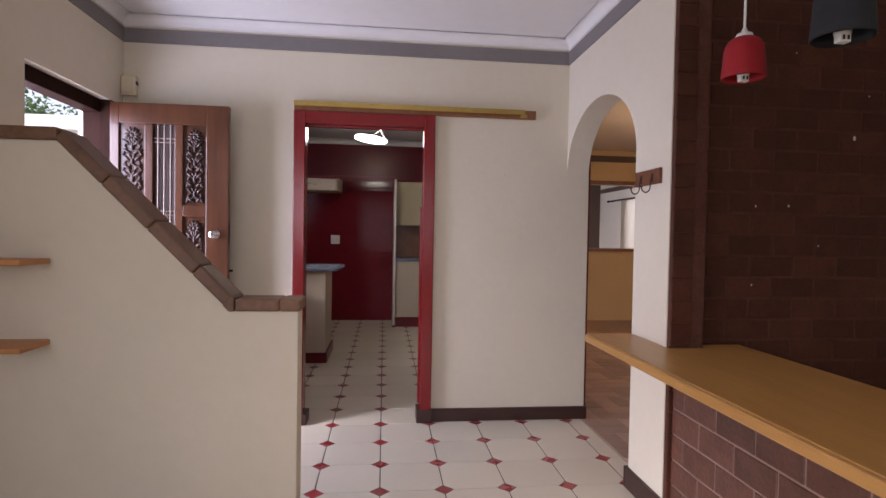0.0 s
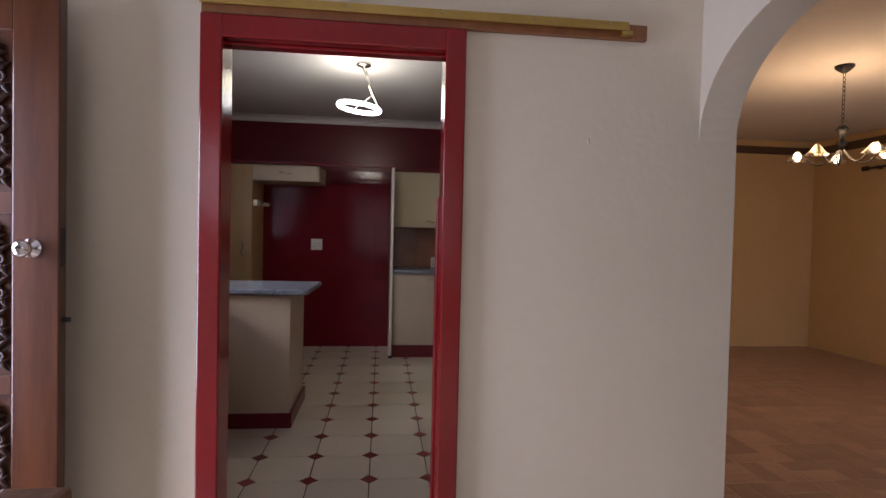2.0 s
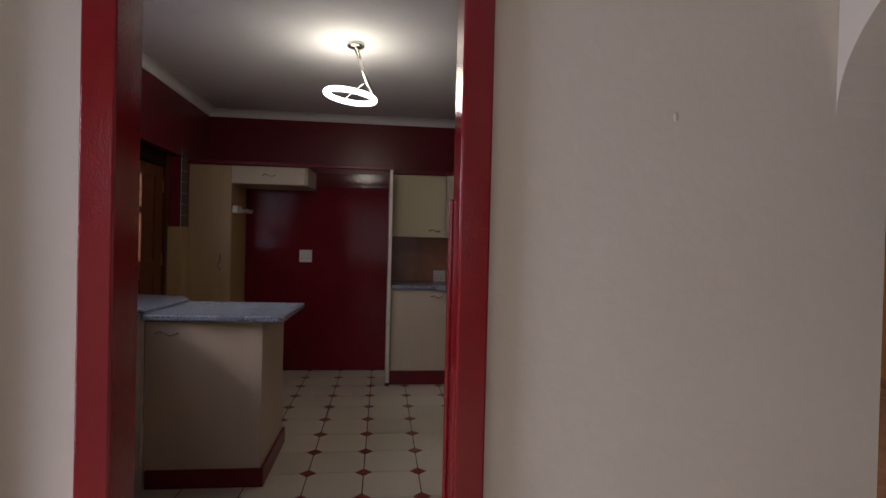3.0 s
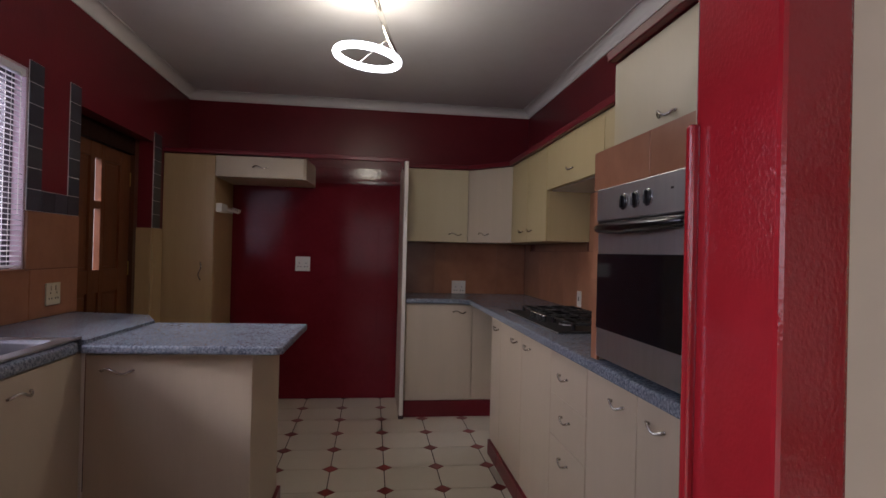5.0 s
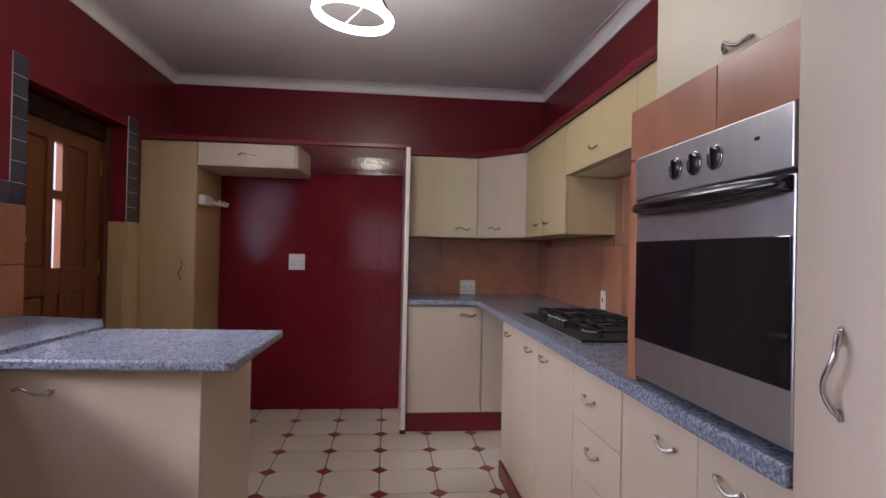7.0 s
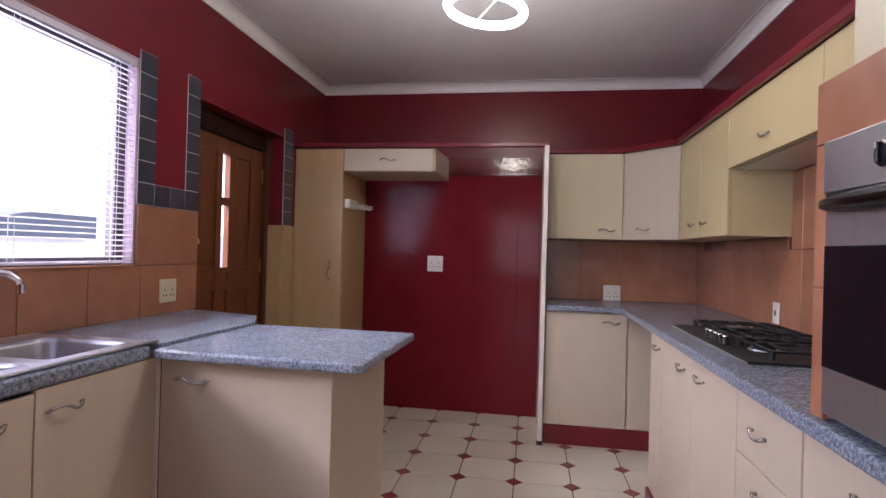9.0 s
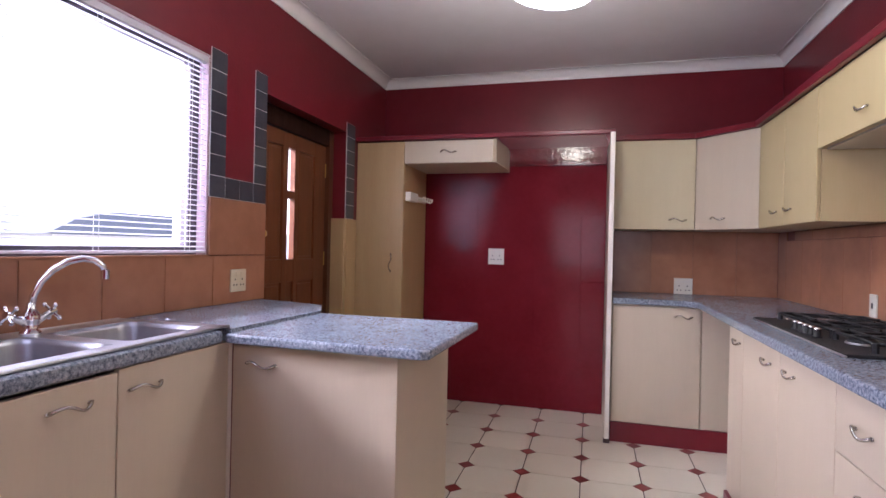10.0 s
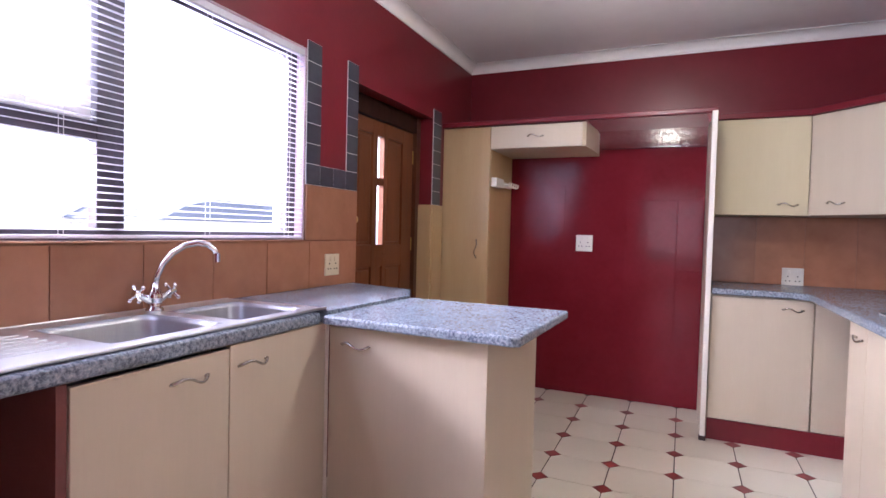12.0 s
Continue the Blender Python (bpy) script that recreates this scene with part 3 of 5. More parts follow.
top = [(-0.352, 0.99), (-0.628, 0.99), (-1.296, 1.672), (LX0, 1.672)]
half = structure("wall_half", prism([(-0.352, 0)] + top + [(LX0, 0)], "y", HY0, HY1, 0.004), PLASTER, "cream plastered half wall with a sloping top", "wall")
cope = thing("wall_coping", (-0.9, 2.45, 1.0), "brown brick coping on the stepped half wall", "coping")


def cope_run(a, b, cuts):
    a, b = Vector(a), Vector(b)
    d = b - a
    n = Vector((-d.z, 0, d.x)).normalized()
    n = n if n.z > 0 else -n
    for u, v in zip(cuts, cuts[1:]):
        p, q = a + d * (u + 0.0008), a + d * (v - 0.0008)
        bm = prism([(p.x, p.z), (q.x, q.z), (q.x + n.x * 0.052, q.z + n.z * 0.052), (p.x + n.x * 0.052, p.z + n.z * 0.052)], "y", HY0 - 0.022, HY1 + 0.022, 0.009)
        part("brick", bm, CAPBRICK, cope)


cope_run((-0.34, 0, 0.99), (-0.607, 0, 0.99), [0, 0.32, 1.0])
part("brick", prism([(-0.608, 0.99), (-0.63, 0.99), (-0.655, 1.016), (-0.618, 1.053), (-0.608, 1.042)], "y", HY0 - 0.0215, HY1 + 0.0215, 0.003), CAPBRICK, cope)
cope_run((-0.63, 0, 0.993), (-1.305, 0, 1.68), [0.03, 0.22, 0.48, 0.74, 1.0])
cope_run((-1.29, 0, 1.672), (LX0, 0, 1.672), [0.0, 0.55, 1.0])
for z in (1.19, 0.865):
    solid("corner_shelf", box(LX0, -1.325, 2.22, HY0, z - 0.011, z + 0.011, 0.004), SHELFWOOD, "small orange-brown wooden wall shelf, empty", "shelf", "wall shelves")

# sliding rail over the doorway
rail = thing("sliding_door_rail", (0.22, 3.85, 2.14), "wooden batten with a brass sliding rail above the doorway", "rail")
part("batten", box(-0.617, 1.066, DY0 - 0.024, DY0, 2.155, 2.216, 0.004), ORANGEWOOD, rail)
part("track", box(-0.615, 0.98, DY0 - 0.048, DY0 - 0.024, 2.187, 2.215, 0.003), BRASS, rail, "brass track")
part("lip", box(-0.615, 0.98, DY0 - 0.054, DY0 - 0.047, 2.179, 2.193, 0.002), BRASS, rail, "brass track")
part("end_stop", box(0.95, 0.995, DY0 - 0.052, DY0 - 0.024, 2.162, 2.182, 0.004), BRASS, rail, "small brass end stop")
for x in (-0.45, -0.1, 0.25, 0.6, 0.9):
    part("screw", rod((x, DY0 - 0.051, 2.202), (x, DY0 - 0.047, 2.202), 0.004, seg=8), NICKEL, rail)

# alarm box, hook board
abox = thing("alarm_box", (-1.66, 3.84, 2.19), "small off-white alarm box high on the wall", "alarm box")
part("case", box(-1.719, -1.626, 3.845, DY0, 2.2, 2.332, 0.008), CREAMPL, abox)
part("cover", box(-1.71, -1.64, 3.839, 3.846, 2.215, 2.32, 0.003), CREAMPL, abox)
part("latch", box(-1.631, -1.622, 3.85, 3.88, 2.27, 2.295, 0.001), BLACK, abox)
hooks = thing("hook_board", (1.29, 2.63, 1.58), "brown wooden board with two black coat hooks", "hook rack")
bd = box(1.294, 1.31, 2.532, 2.784, 1.586, 1.661, 0.003)
RUST = mk("rusty_brown_iron", (0.03, 0.013, 0.008), (0.08, 0.032, 0.016), 0.55, 12, 60, metal=0.3)
part("board", bd, BACKWOOD, hooks)
for y in (2.6, 2.712):
    pts = [(1.291, y, 1.63), (1.286, y, 1.6)] + [(1.262 + 0.022 * math.cos(a), y, 1.572 - 0.026 * math.sin(a)) for a in (math.pi * k / 10 for k in range(11))]
    hk = part("hook", tube(pts, 0.003, 8), RUST, hooks, "rusty dark iron hook")
    part("tip", ball((1.24, y, 1.574), 0.006, 0.006, 0.006), RUST, hk)
    part("plate", box(1.29, 1.295, y - 0.009, y + 0.009, 1.598, 1.64, 0.0025), RUST, hk)

# brick bar wall, brick back wall, bar top
barwall = structure("wall_bar", box(1.34, 1.56, -1.2, 2.458, 0, 0.78), BARMORTAR, "dark brown face-brick wall under the bar top", "wall")
brickwall = structure("wall_brick", box(1.36, 3.3, 2.565, 2.66, 0, 2.8), MORTAR, "dark brown face-brick wall behind the bar", "wall")
pil = structure("wall_brick_return", box(1.316, 1.475, 2.437, 2.462, 0, 2.8), MORTAR, "brick return beside the cream pillar", "wall")
bar = thing("bar_counter", (1.4, 0.9, 0.79), "honey-coloured varnished wooden bar top", "counter")
bm = prism([(1.0665, 2.805), (1.306, 2.805), (1.306, 2.425), (1.48, 2.425), (1.48, 2.5), (1.7, 2.5), (1.7, -1.3), (1.0665, -1.3)], "z", 0.782, 0.822, 0.003)
part("nosing", prism([(1.045, 2.79), (1.066, 2.805), (1.066, -1.3), (1.045, -1.3)], "z", 0.7815, 0.8215, 0.009), BARWOOD, bar, "rounded front edge of the bar top")
part("top", bm, BARWOOD, bar)


def pendant(at, drop, r, material, label, neck):
    """A bell-shaped metal shade with a white lamp holder inside, on a cord."""
    x, y, z = at
    t = thing("pendant_lamp", (x, y, z), label, "pendant lamp", "pendant lamps over the bar")
    part("cord", rod((x, y, z + drop + 0.02), (x, y, LZ), 0.0045, seg=8), WHITEPL, t, "white cord")
    part("rose", lathe([(0.045, 0), (0.045, -0.02), (0.02, -0.04)], (x, y, LZ), 20), WHITEPL, t, "white ceiling rose")
    part("cap", lathe([(0.007, drop + 0.034), (0.012, drop + 0.02), (0.026, drop + 0.014), (0.03, drop + 0.004), (0.03, drop - 0.006)], (x, y, z), 24), neck, t)
    outer = [(0.028, drop)] + [(0.028 + (r * 0.9 - 0.028) * math.sin(a), drop * 0.62 + drop * 0.38 * math.cos(a)) for a in (math.pi / 2 * k / 7 for k in range(1, 8))]
    outer += [(r * 0.945, drop * 0.35), (r * 0.98, drop * 0.12), (r, 0.0)]
    inner = [(a - 0.004, h - 0.003) for a, h in outer[::-1]]
    part("shade", lathe(outer + inner, (x, y, z), 36), material, t)
    b = part("socket", lathe([(0.014, drop * 0.75), (0.02, drop * 0.6), (0.021, 0.012), (0.019, 0.004)], (x, y, z), 18), WHITEPL, t)
    part("terminal", box(x - 0.016, x + 0.016, y - 0.012, y + 0.012, z - 0.014, z + 0.014, 0.003), WHITEPL, b)
    for k in (-0.007, 0.007):
        part("contact", box(x + k - 0.003, x + k + 0.003, y - 0.0135, y - 0.0115, z - 0.008, z + 0.004), BLACK, b)


pendant((1.3, 1.95, 1.914), 0.145, 0.075, REDSHADE, "red metal pendant lamp on a white cord, unlit", WHITEPL)
pendant((1.23, 1.44, 1.873), 0.18, 0.077, BLACKSHADE, "black metal pendant lamp, unlit", BLACK)

# ---- dining room ----
hatch = structure("window_hatch", box(HX0 - 0.05, HX1 + 0.06, 8.47, 8.63, HZ1 - 0.004, HZ1 + 0.06, 0.003), ORANGEWOOD, "wood-framed serving hatch in the ochre wall", "hatch")
part("sill", box(HX0 - 0.05, HX1 + 0.06, 8.46, 8.64, HZ0 - 0.045, HZ0 + 0.004, 0.003), ORANGEWOOD, hatch)
part("jamb", box(HX1 - 0.004, HX1 + 0.06, 8.472, 8.628, HZ0 + 0.004, HZ1 - 0.004, 0.003), ORANGEWOOD, hatch)
part("jamb", box(HX0 - 0.05, HX0 + 0.004, 8.472, 8.628, HZ0 + 0.004, HZ1 - 0.004, 0.003), ORANGEWOOD, hatch)

cx, cy = 3.51, 5.6
ch = thing("chandelier", (cx, cy, 2.12), "dark bronze chandelier with lit frosted flower shades", "chandelier")
part("canopy", lathe([(0.065, 0), (0.062, -0.015), (0.035, -0.04), (0.014, -0.055)], (cx, cy, LZ), 20), IRON, ch)
for k in range(11):
    z = 2.66 - 0.034 * k
    part("chain_link", tube([(cx + (0.01 * math.cos(a) if k % 2 else 0), cy + (0 if k % 2 else 0.01 * math.cos(a)), z + 0.02 * math.sin(a)) for a in (math.tau * j / 10 for j in range(10))], 0.003, 6, closed=True), IRON, ch)
part("body", lathe([(0.008, 0.17), (0.03, 0.15), (0.045, 0.13), (0.02, 0.11), (0.02, 0.05), (0.035, 0.03), (0.02, 0.0), (0.008, -0.03)], (cx, cy, 2.12), 20), IRON, ch)
for k in range(5):
    a = k * math.tau / 5 + 3.45
    ux, uy = math.cos(a), math.sin(a)
    pts = [(cx + ux * (0.02 + 0.27 * s), cy + uy * (0.02 + 0.27 * s), 2.09 - 0.09 * math.sin(math.pi * s * 1.15) - 0.02 * s) for s in (j / 10 for j in range(11))]
    arm = part("arm", tube(pts, 0.006, 8), IRON, ch)
    ex, ey, ez = pts[-1]
    bm, n = bmesh.new(), 20
    rings = []
    for r, h in ((0.015, 0.0), (0.036, -0.03), (0.054, -0.058), (0.075, -0.08)):
        rings.append([bm.verts.new((ex + r * (1 + 0.16 * math.cos(5 * j * math.tau / n) * h / -0.075) * math.cos(j * math.tau / n), ey + r * (1 + 0.16 * math.cos(5 * j * math.tau / n) * h / -0.075) * math.sin(j * math.tau / n), ez + h)) for j in range(n)])
    for A, B in zip(rings, rings[1:]):
        for j in range(n):
            bm.faces.new((A[j], A[(j + 1) % n], B[(j + 1) % n], B[j])).smooth = True
    bmesh.ops.solidify(bm, geom=bm.faces[:], thickness=0.003)
    part("shade", bm, FROST, arm, "frosted glass flower shade")
    part("bulb", ball((ex, ey, ez - 0.045), 0.027, 0.027, 0.036), BULB if k else FROST, arm, "glowing bulb" if k else "dead bulb")
crod = thing("curtain_rod", (5.71, 6.6, 2.2), "dark curtain rod on the dining room wall", "curtain rod")
part("rod", rod((5.71, 5.2, 2.28), (5.71, 7.6, 2.28), 0.014), IRON, crod)
part("finial", lathe([(0.014, 0), (0.03, 0.02), (0.022, 0.06), (0.03, 0.08), (0.005, 0.1)], (5.71, 7.6, 2.28), 16, axis="y"), IRON, crod)
for y in (5.4, 7.5):
    part("bracket", box(5.71, 5.78, y - 0.01, y + 0.01, 2.26, 2.3, 0.003), IRON, crod)

# back room window with curtains
w2 = structure("window_2", box(5.42, 5.47, 9.3, 11.6, 2.09, 2.15, 0.003), OUTWALL, "white window with sheer curtains", "window")
part("window_sill", box(5.28, 5.5, 9.28, 11.62, 0.87, 0.9, 0.003), OUTWALL, w2)
for a, b in ((9.3, 9.36), (10.32, 10.38), (11.54, 11.6)):
    part("mullion", box(5.42, 5.47, a, b, 0.9, 2.09, 0.003), OUTWALL, w2)
gl = part("pane", box(5.44, 5.446, 9.36, 11.54, 0.9, 2.09), GLASS, w2)
gl.visible_shadow = False
bm = bmesh.new()
vs = [[bm.verts.new((5.24 + 0.02 * math.sin(k * 1.3) + 0.008 * math.sin(k * 0.47), 9.2 + 2.44 * k / 160, z)) for k in range(161)] for z in (0.75, 2.16)]
for k in range(160):
    bm.faces.new((vs[0][k], vs[0][k + 1], vs[1][k + 1], vs[1][k])).smooth = True
bmesh.ops.solidify(bm, geom=bm.faces[:], thickness=0.002)
sheer, nd, ln, b = nodes_of("lit_sheer_cloth")
b.inputs["Base Color"].default_value, b.inputs["Roughness"].default_value = (0.8, 0.73, 0.6, 1), 0.9
tr = nd.new("ShaderNodeBsdfTranslucent")
tr.inputs[0].default_value = (0.8, 0.72, 0.58, 1)
mx = nd.new("ShaderNodeMixShader")
mx.inputs[0].default_value = 0.6
ln.new(b.outputs[0], mx.inputs[1]), ln.new(tr.outputs[0], mx.inputs[2])
ln.new(mx.outputs[0], nd["Material Output"].inputs["Surface"])
solid("curtain", bm, sheer, "pleated white sheer curtain lit from outside", "curtain")
cr2 = thing("curtain_rod", (5.23, 10.3, 2.2), "dark curtain rod over the sheer curtain", "curtain rod")
part("rod", rod((5.23, 9.0, 2.19), (5.23, 12.35, 2.19), 0.018), IRON, cr2)
for y in (9.0, 12.35):
    part("finial", ball((5.23, y, 2.19), 0.03, 0.04, 0.03), IRON, cr2)
for y in (9.15, 12.2):
    part("bracket", box(5.23, 5.3, y - 0.01, y + 0.01, 2.17, 2.21, 0.003), IRON, cr2)


# ---- kitchen: fittings ----
def handle(parent, at, along, out, length=0.1):
    """A wavy bow handle with two flat feet."""
    at, along, out = Vector(at), Vector(along), Vector(out)
    third = along.cross(out)
    pts, rad = [], []
    for k in range(17):
        s = k / 16
        u = s * 2 - 1
        pts.append(at + along * (u * length / 2) + out * (0.004 + 0.022 * math.sin(math.pi * s) ** 0.7) + third * (0.01 * math.sin(u * math.pi)))
        rad.append(0.0042 + 0.0022 * abs(u) ** 3)
    bm = tube(pts, rad, 8)
    for sd in (-1, 1):
        c = at + along * (sd * length / 2)
        e = [abs(along[i]) * 0.011 + abs(out[i]) * 0.003 + abs(third[i]) * 0.006 for i in range(3)]
        ball(c + out * 0.003, *e, bm, 8)
    return part("handle", bm, NICKEL, parent, "wavy satin metal handle")


def front(parent, name, b, h_at=None, along=(0, 1, 0), out=(-1, 0, 0), length=0.1, material=None):
    d = part(name, box(*b, 0.003), material or CREAM, parent)
    if h_at:
        handle(d, h_at, along, out, length)
    return d


# right-hand run of base units (fronts face the room along -x)
FX, WT, WB = 0.72, 0.985, 0.945
PL = "dark red plinth"


def base_right(y0, y1, fronts, label):
    u = thing("base_cabinet", ((FX + KX1) / 2, (y0 + y1) / 2, 0), label, "cabinet", "right-hand base units")
    part("body", box(FX + 0.02, KX1 - 0.002, y0 + 0.001, y1 - 0.001, 0.1, WB), CREAM, u)
    part("plinth", box(FX - 0.012, FX + 0.008, y0, y1, 0, 0.1, 0.003), RED, u, PL)
    for nm, a, b, z0, z1, hy, hz in fronts:
        front(u, nm, (FX, FX + 0.019, a + 0.0015, b - 0.0015, z0, z1), (FX, hy, hz), (0, 1, 0), (-1, 0, 0), 0.088)


base_right(4.685, 4.986, [("door", 4.685, 4.986, 0.105, 0.94, 4.867, 0.876)], "cream laminate base cabinet under the oven")
base_right(4.986, 5.362, [("door", 4.986, 5.362, 0.105, 0.94, 5.118, 0.874)], "cream laminate base cabinet under the oven")
base_right(5.385, 5.8, [("drawer", 5.385, 5.8, 0.745, 0.94, 5.626, 0.845), ("drawer", 5.385, 5.8, 0.56, 0.742, 5.594, 0.672), ("drawer", 5.385, 5.8, 0.105, 0.557, 5.607, 0.488)], "cream laminate drawer unit with three drawers")
base_right(5.8, 6.29, [("door", 5.8, 6.29, 0.105, 0.94, 6.165, 0.878)], "cream laminate base cabinet under the hob")
base_right(6.29, 6.78, [("door", 6.29, 6.78, 0.105, 0.94, 6.42, 0.874)], "cream laminate base cabinet under the hob")
base_right(6.78, 7.04, [("door", 6.78, 7.04, 0.105, 0.94, 6.87, 0.88)], "narrow cream laminate base cabinet")
solid("filler_strip", box(FX + 0.004, FX + 0.03, 5.363, 5.384, 0.1, WB), CREAM, "narrow cream filler strip between base units", "filler")

# base unit on the end wall
u = thing("base_cabinet", (0.55, 8.2, 0), "cream laminate base cabinet against the end wall", "cabinet")
part("body", box(0.18, 1.36, 7.9, KY1 - 0.002, 0.12, WB), CREAM, u)
part("plinth", box(0.18, 1.3, 7.885, 7.905, 0, 0.135), RED, u, PL)
front(u, "door", (0.183, 0.738, 7.88, 7.899, 0.14, 0.935), (0.63, 7.88, 0.875), (1, 0, 0), (0, -1, 0), 0.1)
part("filler", box(0.746, 1.0, 7.892, 7.902, 0.14, 0.935, 0.002), CREAM, u)

# worktops
wt = solid("worktop", prism([(0.178, KY1), (0.178, 7.85), (0.62, 7.85), (0.695, 7.77), (0.695, 4.687), (KX1, 4.687), (KX1, KY1)], "z", WB, WT, 0.008), GRANITE, "blue-grey speckled laminate worktop, L-shaped", "worktop")
WL = 0.99
SX0, SX1, SY0, SY1 = -1.735, -1.262, 4.22, 5.68       # sink cut-out
bm = box(SX1, -1.215, 4.0, 5.64, WL - 0.045, WL, 0.014, seg=3)
box(KX0, SX0, 4.0, SY1, WL - 0.045, WL, bm=bm)
box(SX0, SX1, 4.0, SY0, WL - 0.045, WL, bm=bm)
prism([(KX0, SY1), (-1.216, SY1), (-1.19, 6.3), (-1.31, 6.54), (KX0, 6.655)], "z", WL - 0.045, WL, bm=bm)
solid("worktop", bm, GRANITE, "blue-grey speckled laminate worktop round the sink", "worktop")
solid("worktop", prism([(-1.213, 5.64), (-0.478, 5.606), (-0.45, 5.624), (-0.435, 6.305), (-1.185, 6.32), (-1.213, 6.29)], "z", 0.944, 0.978, 0.008), GRANITE, "blue-grey speckled worktop of the peninsula", "worktop")

# left-hand sink units
LXF = -1.225
for y0, y1, hy in ((4.74, 5.205, 5.06), (5.205, 5.682, 5.3)):
    u = thing("sink_cabinet", (-1.5, (y0 + y1) / 2, 0), "cream laminate cabinet under the sink", "cabinet", "sink units")
    part("body", box(KX0 + 0.004, LXF - 0.02, y0, y1, 0.1, 0.76), CREAM, u)
    part("side", box(KX0 + 0.004, LXF - 0.02, y0, y0 + 0.016, 0.76, 0.83), CREAM, u)
    part("side", box(KX0 + 0.004, LXF - 0.02, y1 - 0.016, y1, 0.76, 0.83), CREAM, u)
    part("plinth", box(LXF - 0.1, LXF - 0.08, y0, y1, 0, 0.1), RED, u, PL)
    front(u, "door", (LXF - 0.019, LXF, y0 + 0.002, y1 - 0.002, 0.105, 0.934 if y0 < 5 else 0.943), (LXF, hy, 0.876), (0, 1, 0), (1, 0, 0), 0.115)
solid("corner_post", box(LXF - 0.03, LXF + 0.008, 5.683, 5.6915, 0, 0.943, 0.002), EDGE, "pale corner post beside the peninsula", "post")
v = thing("appliance_recess", (-1.5, 4.4, 0), "empty dark appliance space under the worktop", "recess")
part("side", box(KX0 + 0.004, LXF, 4.1, 4.118, 0, 0.944), CREAM, v)
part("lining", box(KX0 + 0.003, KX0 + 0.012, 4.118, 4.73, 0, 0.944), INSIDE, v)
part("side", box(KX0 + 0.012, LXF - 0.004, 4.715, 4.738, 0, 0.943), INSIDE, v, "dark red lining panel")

# peninsula unit
u = thing("peninsula_cabinet", (-0.92, 6.05, 0), "cream laminate peninsula cabinet with a red skirting", "cabinet")
part("body", box(-1.214, -0.6, 5.715, 6.34, 0.0, 0.942), CREAM, u)
front(u, "door", (-1.216, -0.581, 5.692, 5.712, 0.1, 0.932), (-1.1, 5.696, 0.868), (1, 0, 0), (0, -1, 0), 0.115)
part("end_panel", box(-0.618, -0.582, 5.7125, 6.36, 0.0, 0.942, 0.002), CREAM, u)
part("skirting", box(-1.2, -0.562, 5.676, 5.691, 0, 0.105, 0.003), RED, u, "dark red skirting")
part("skirting", box(-0.581, -0.562, 5.691, 6.38, 0, 0.105, 0.003), RED, u, "dark red skirting")

# tall unit, over-fridge box and side panel
u = thing("tall_cupboard", (-1.55, 8.2, 0), "tall cream laminate cupboard beside the fridge space", "cupboard")
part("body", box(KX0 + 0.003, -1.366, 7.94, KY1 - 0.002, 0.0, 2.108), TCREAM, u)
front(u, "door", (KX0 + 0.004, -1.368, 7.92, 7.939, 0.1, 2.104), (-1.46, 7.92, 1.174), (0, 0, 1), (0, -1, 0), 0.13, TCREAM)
u = thing("bridge_cupboard", (-0.98, 8.2, 1.92), "low cream wall box over the empty fridge space", "cupboard")
part("body", box(-1.365, -0.665, 7.94, KY1 - 0.002, 1.935, 2.108), CREAM, u)
front(u, "flap", (-1.364, -0.68, 7.92, 7.939, 1.936, 2.104), (-1.02, 7.92, 2.02), (1, 0, 0), (0, -1, 0), 0.11)
part("end_panel", prism([(-0.68, 7.92), (-0.657, 7.946), (-0.63, 8.3), (-0.64, KY1 - 0.003), (-0.662, KY1 - 0.003), (-0.68, 7.95)], "z", 1.935, 2.108, 0.002), CREAM, u)
u = thing("side_panel", (0.157, 8.1, 0), "tall cream side panel of the fridge space", "panel")
part("panel", box(0.14, 0.174, 7.836, KY1 - 0.002, 0, 2.11), CREAM, u)
part("edging", box(0.142, 0.172, 7.828, 7.838, 0.03, 2.11, 0.002), EDGE, u, "white front edge")
part("foot", box(0.136, 0.178, 7.826, 7.86, 0, 0.03, 0.003), SKIRT, u, "worn dark foot")
hk = thing("key_hook_rail", (-1.33, 8.05, 1.69), "white plastic hook rail on the cupboard side", "hook rack")
part("base", box(-1.366, -1.32, 7.96, 8.14, 1.655, 1.725, 0.005), WHITEPL, hk)
for k in range(5):
    y = 8.17 + 0.06 * k
    part("hook", tube([(-1.366, y, 1.7), (-1.33, y, 1.69), (-1.3, y, 1.672), (-1.285, y, 1.68), (-1.282, y, 1.705)], 0.006, 7), WHITEPL, hk)
part("strip", box(-1.366, -1.352, 8.14, 8.45, 1.67, 1.715, 0.003), WHITEPL, hk)

# wall units on the end wall, the corner and the right-hand wall
def wall_unit(pts, z0, z1, label, doors):
    u = thing("wall_cabinet", (sum(p[0] for p in pts) / len(pts), sum(p[1] for p in pts) / len(pts), z0), label, "cabinet", "wall units")
    part("body", prism(pts, "z", z0, z1), doors, u)
    return u


ZU0, ZU1 = 1.465, 2.108
u = wall_unit([(0.178, 8.19), (0.735, 8.19), (0.735, KY1 - 0.003), (0.178, KY1 - 0.003)], ZU0, ZU1, "warm cream laminate wall cabinet on the end wall", MCREAM)
front(u, "door", (0.18, 0.733, 8.17, 8.189, ZU0, ZU1), (0.62, 8.17, 1.535), (1, 0, 0), (0, -1, 0), 0.105, MCREAM)
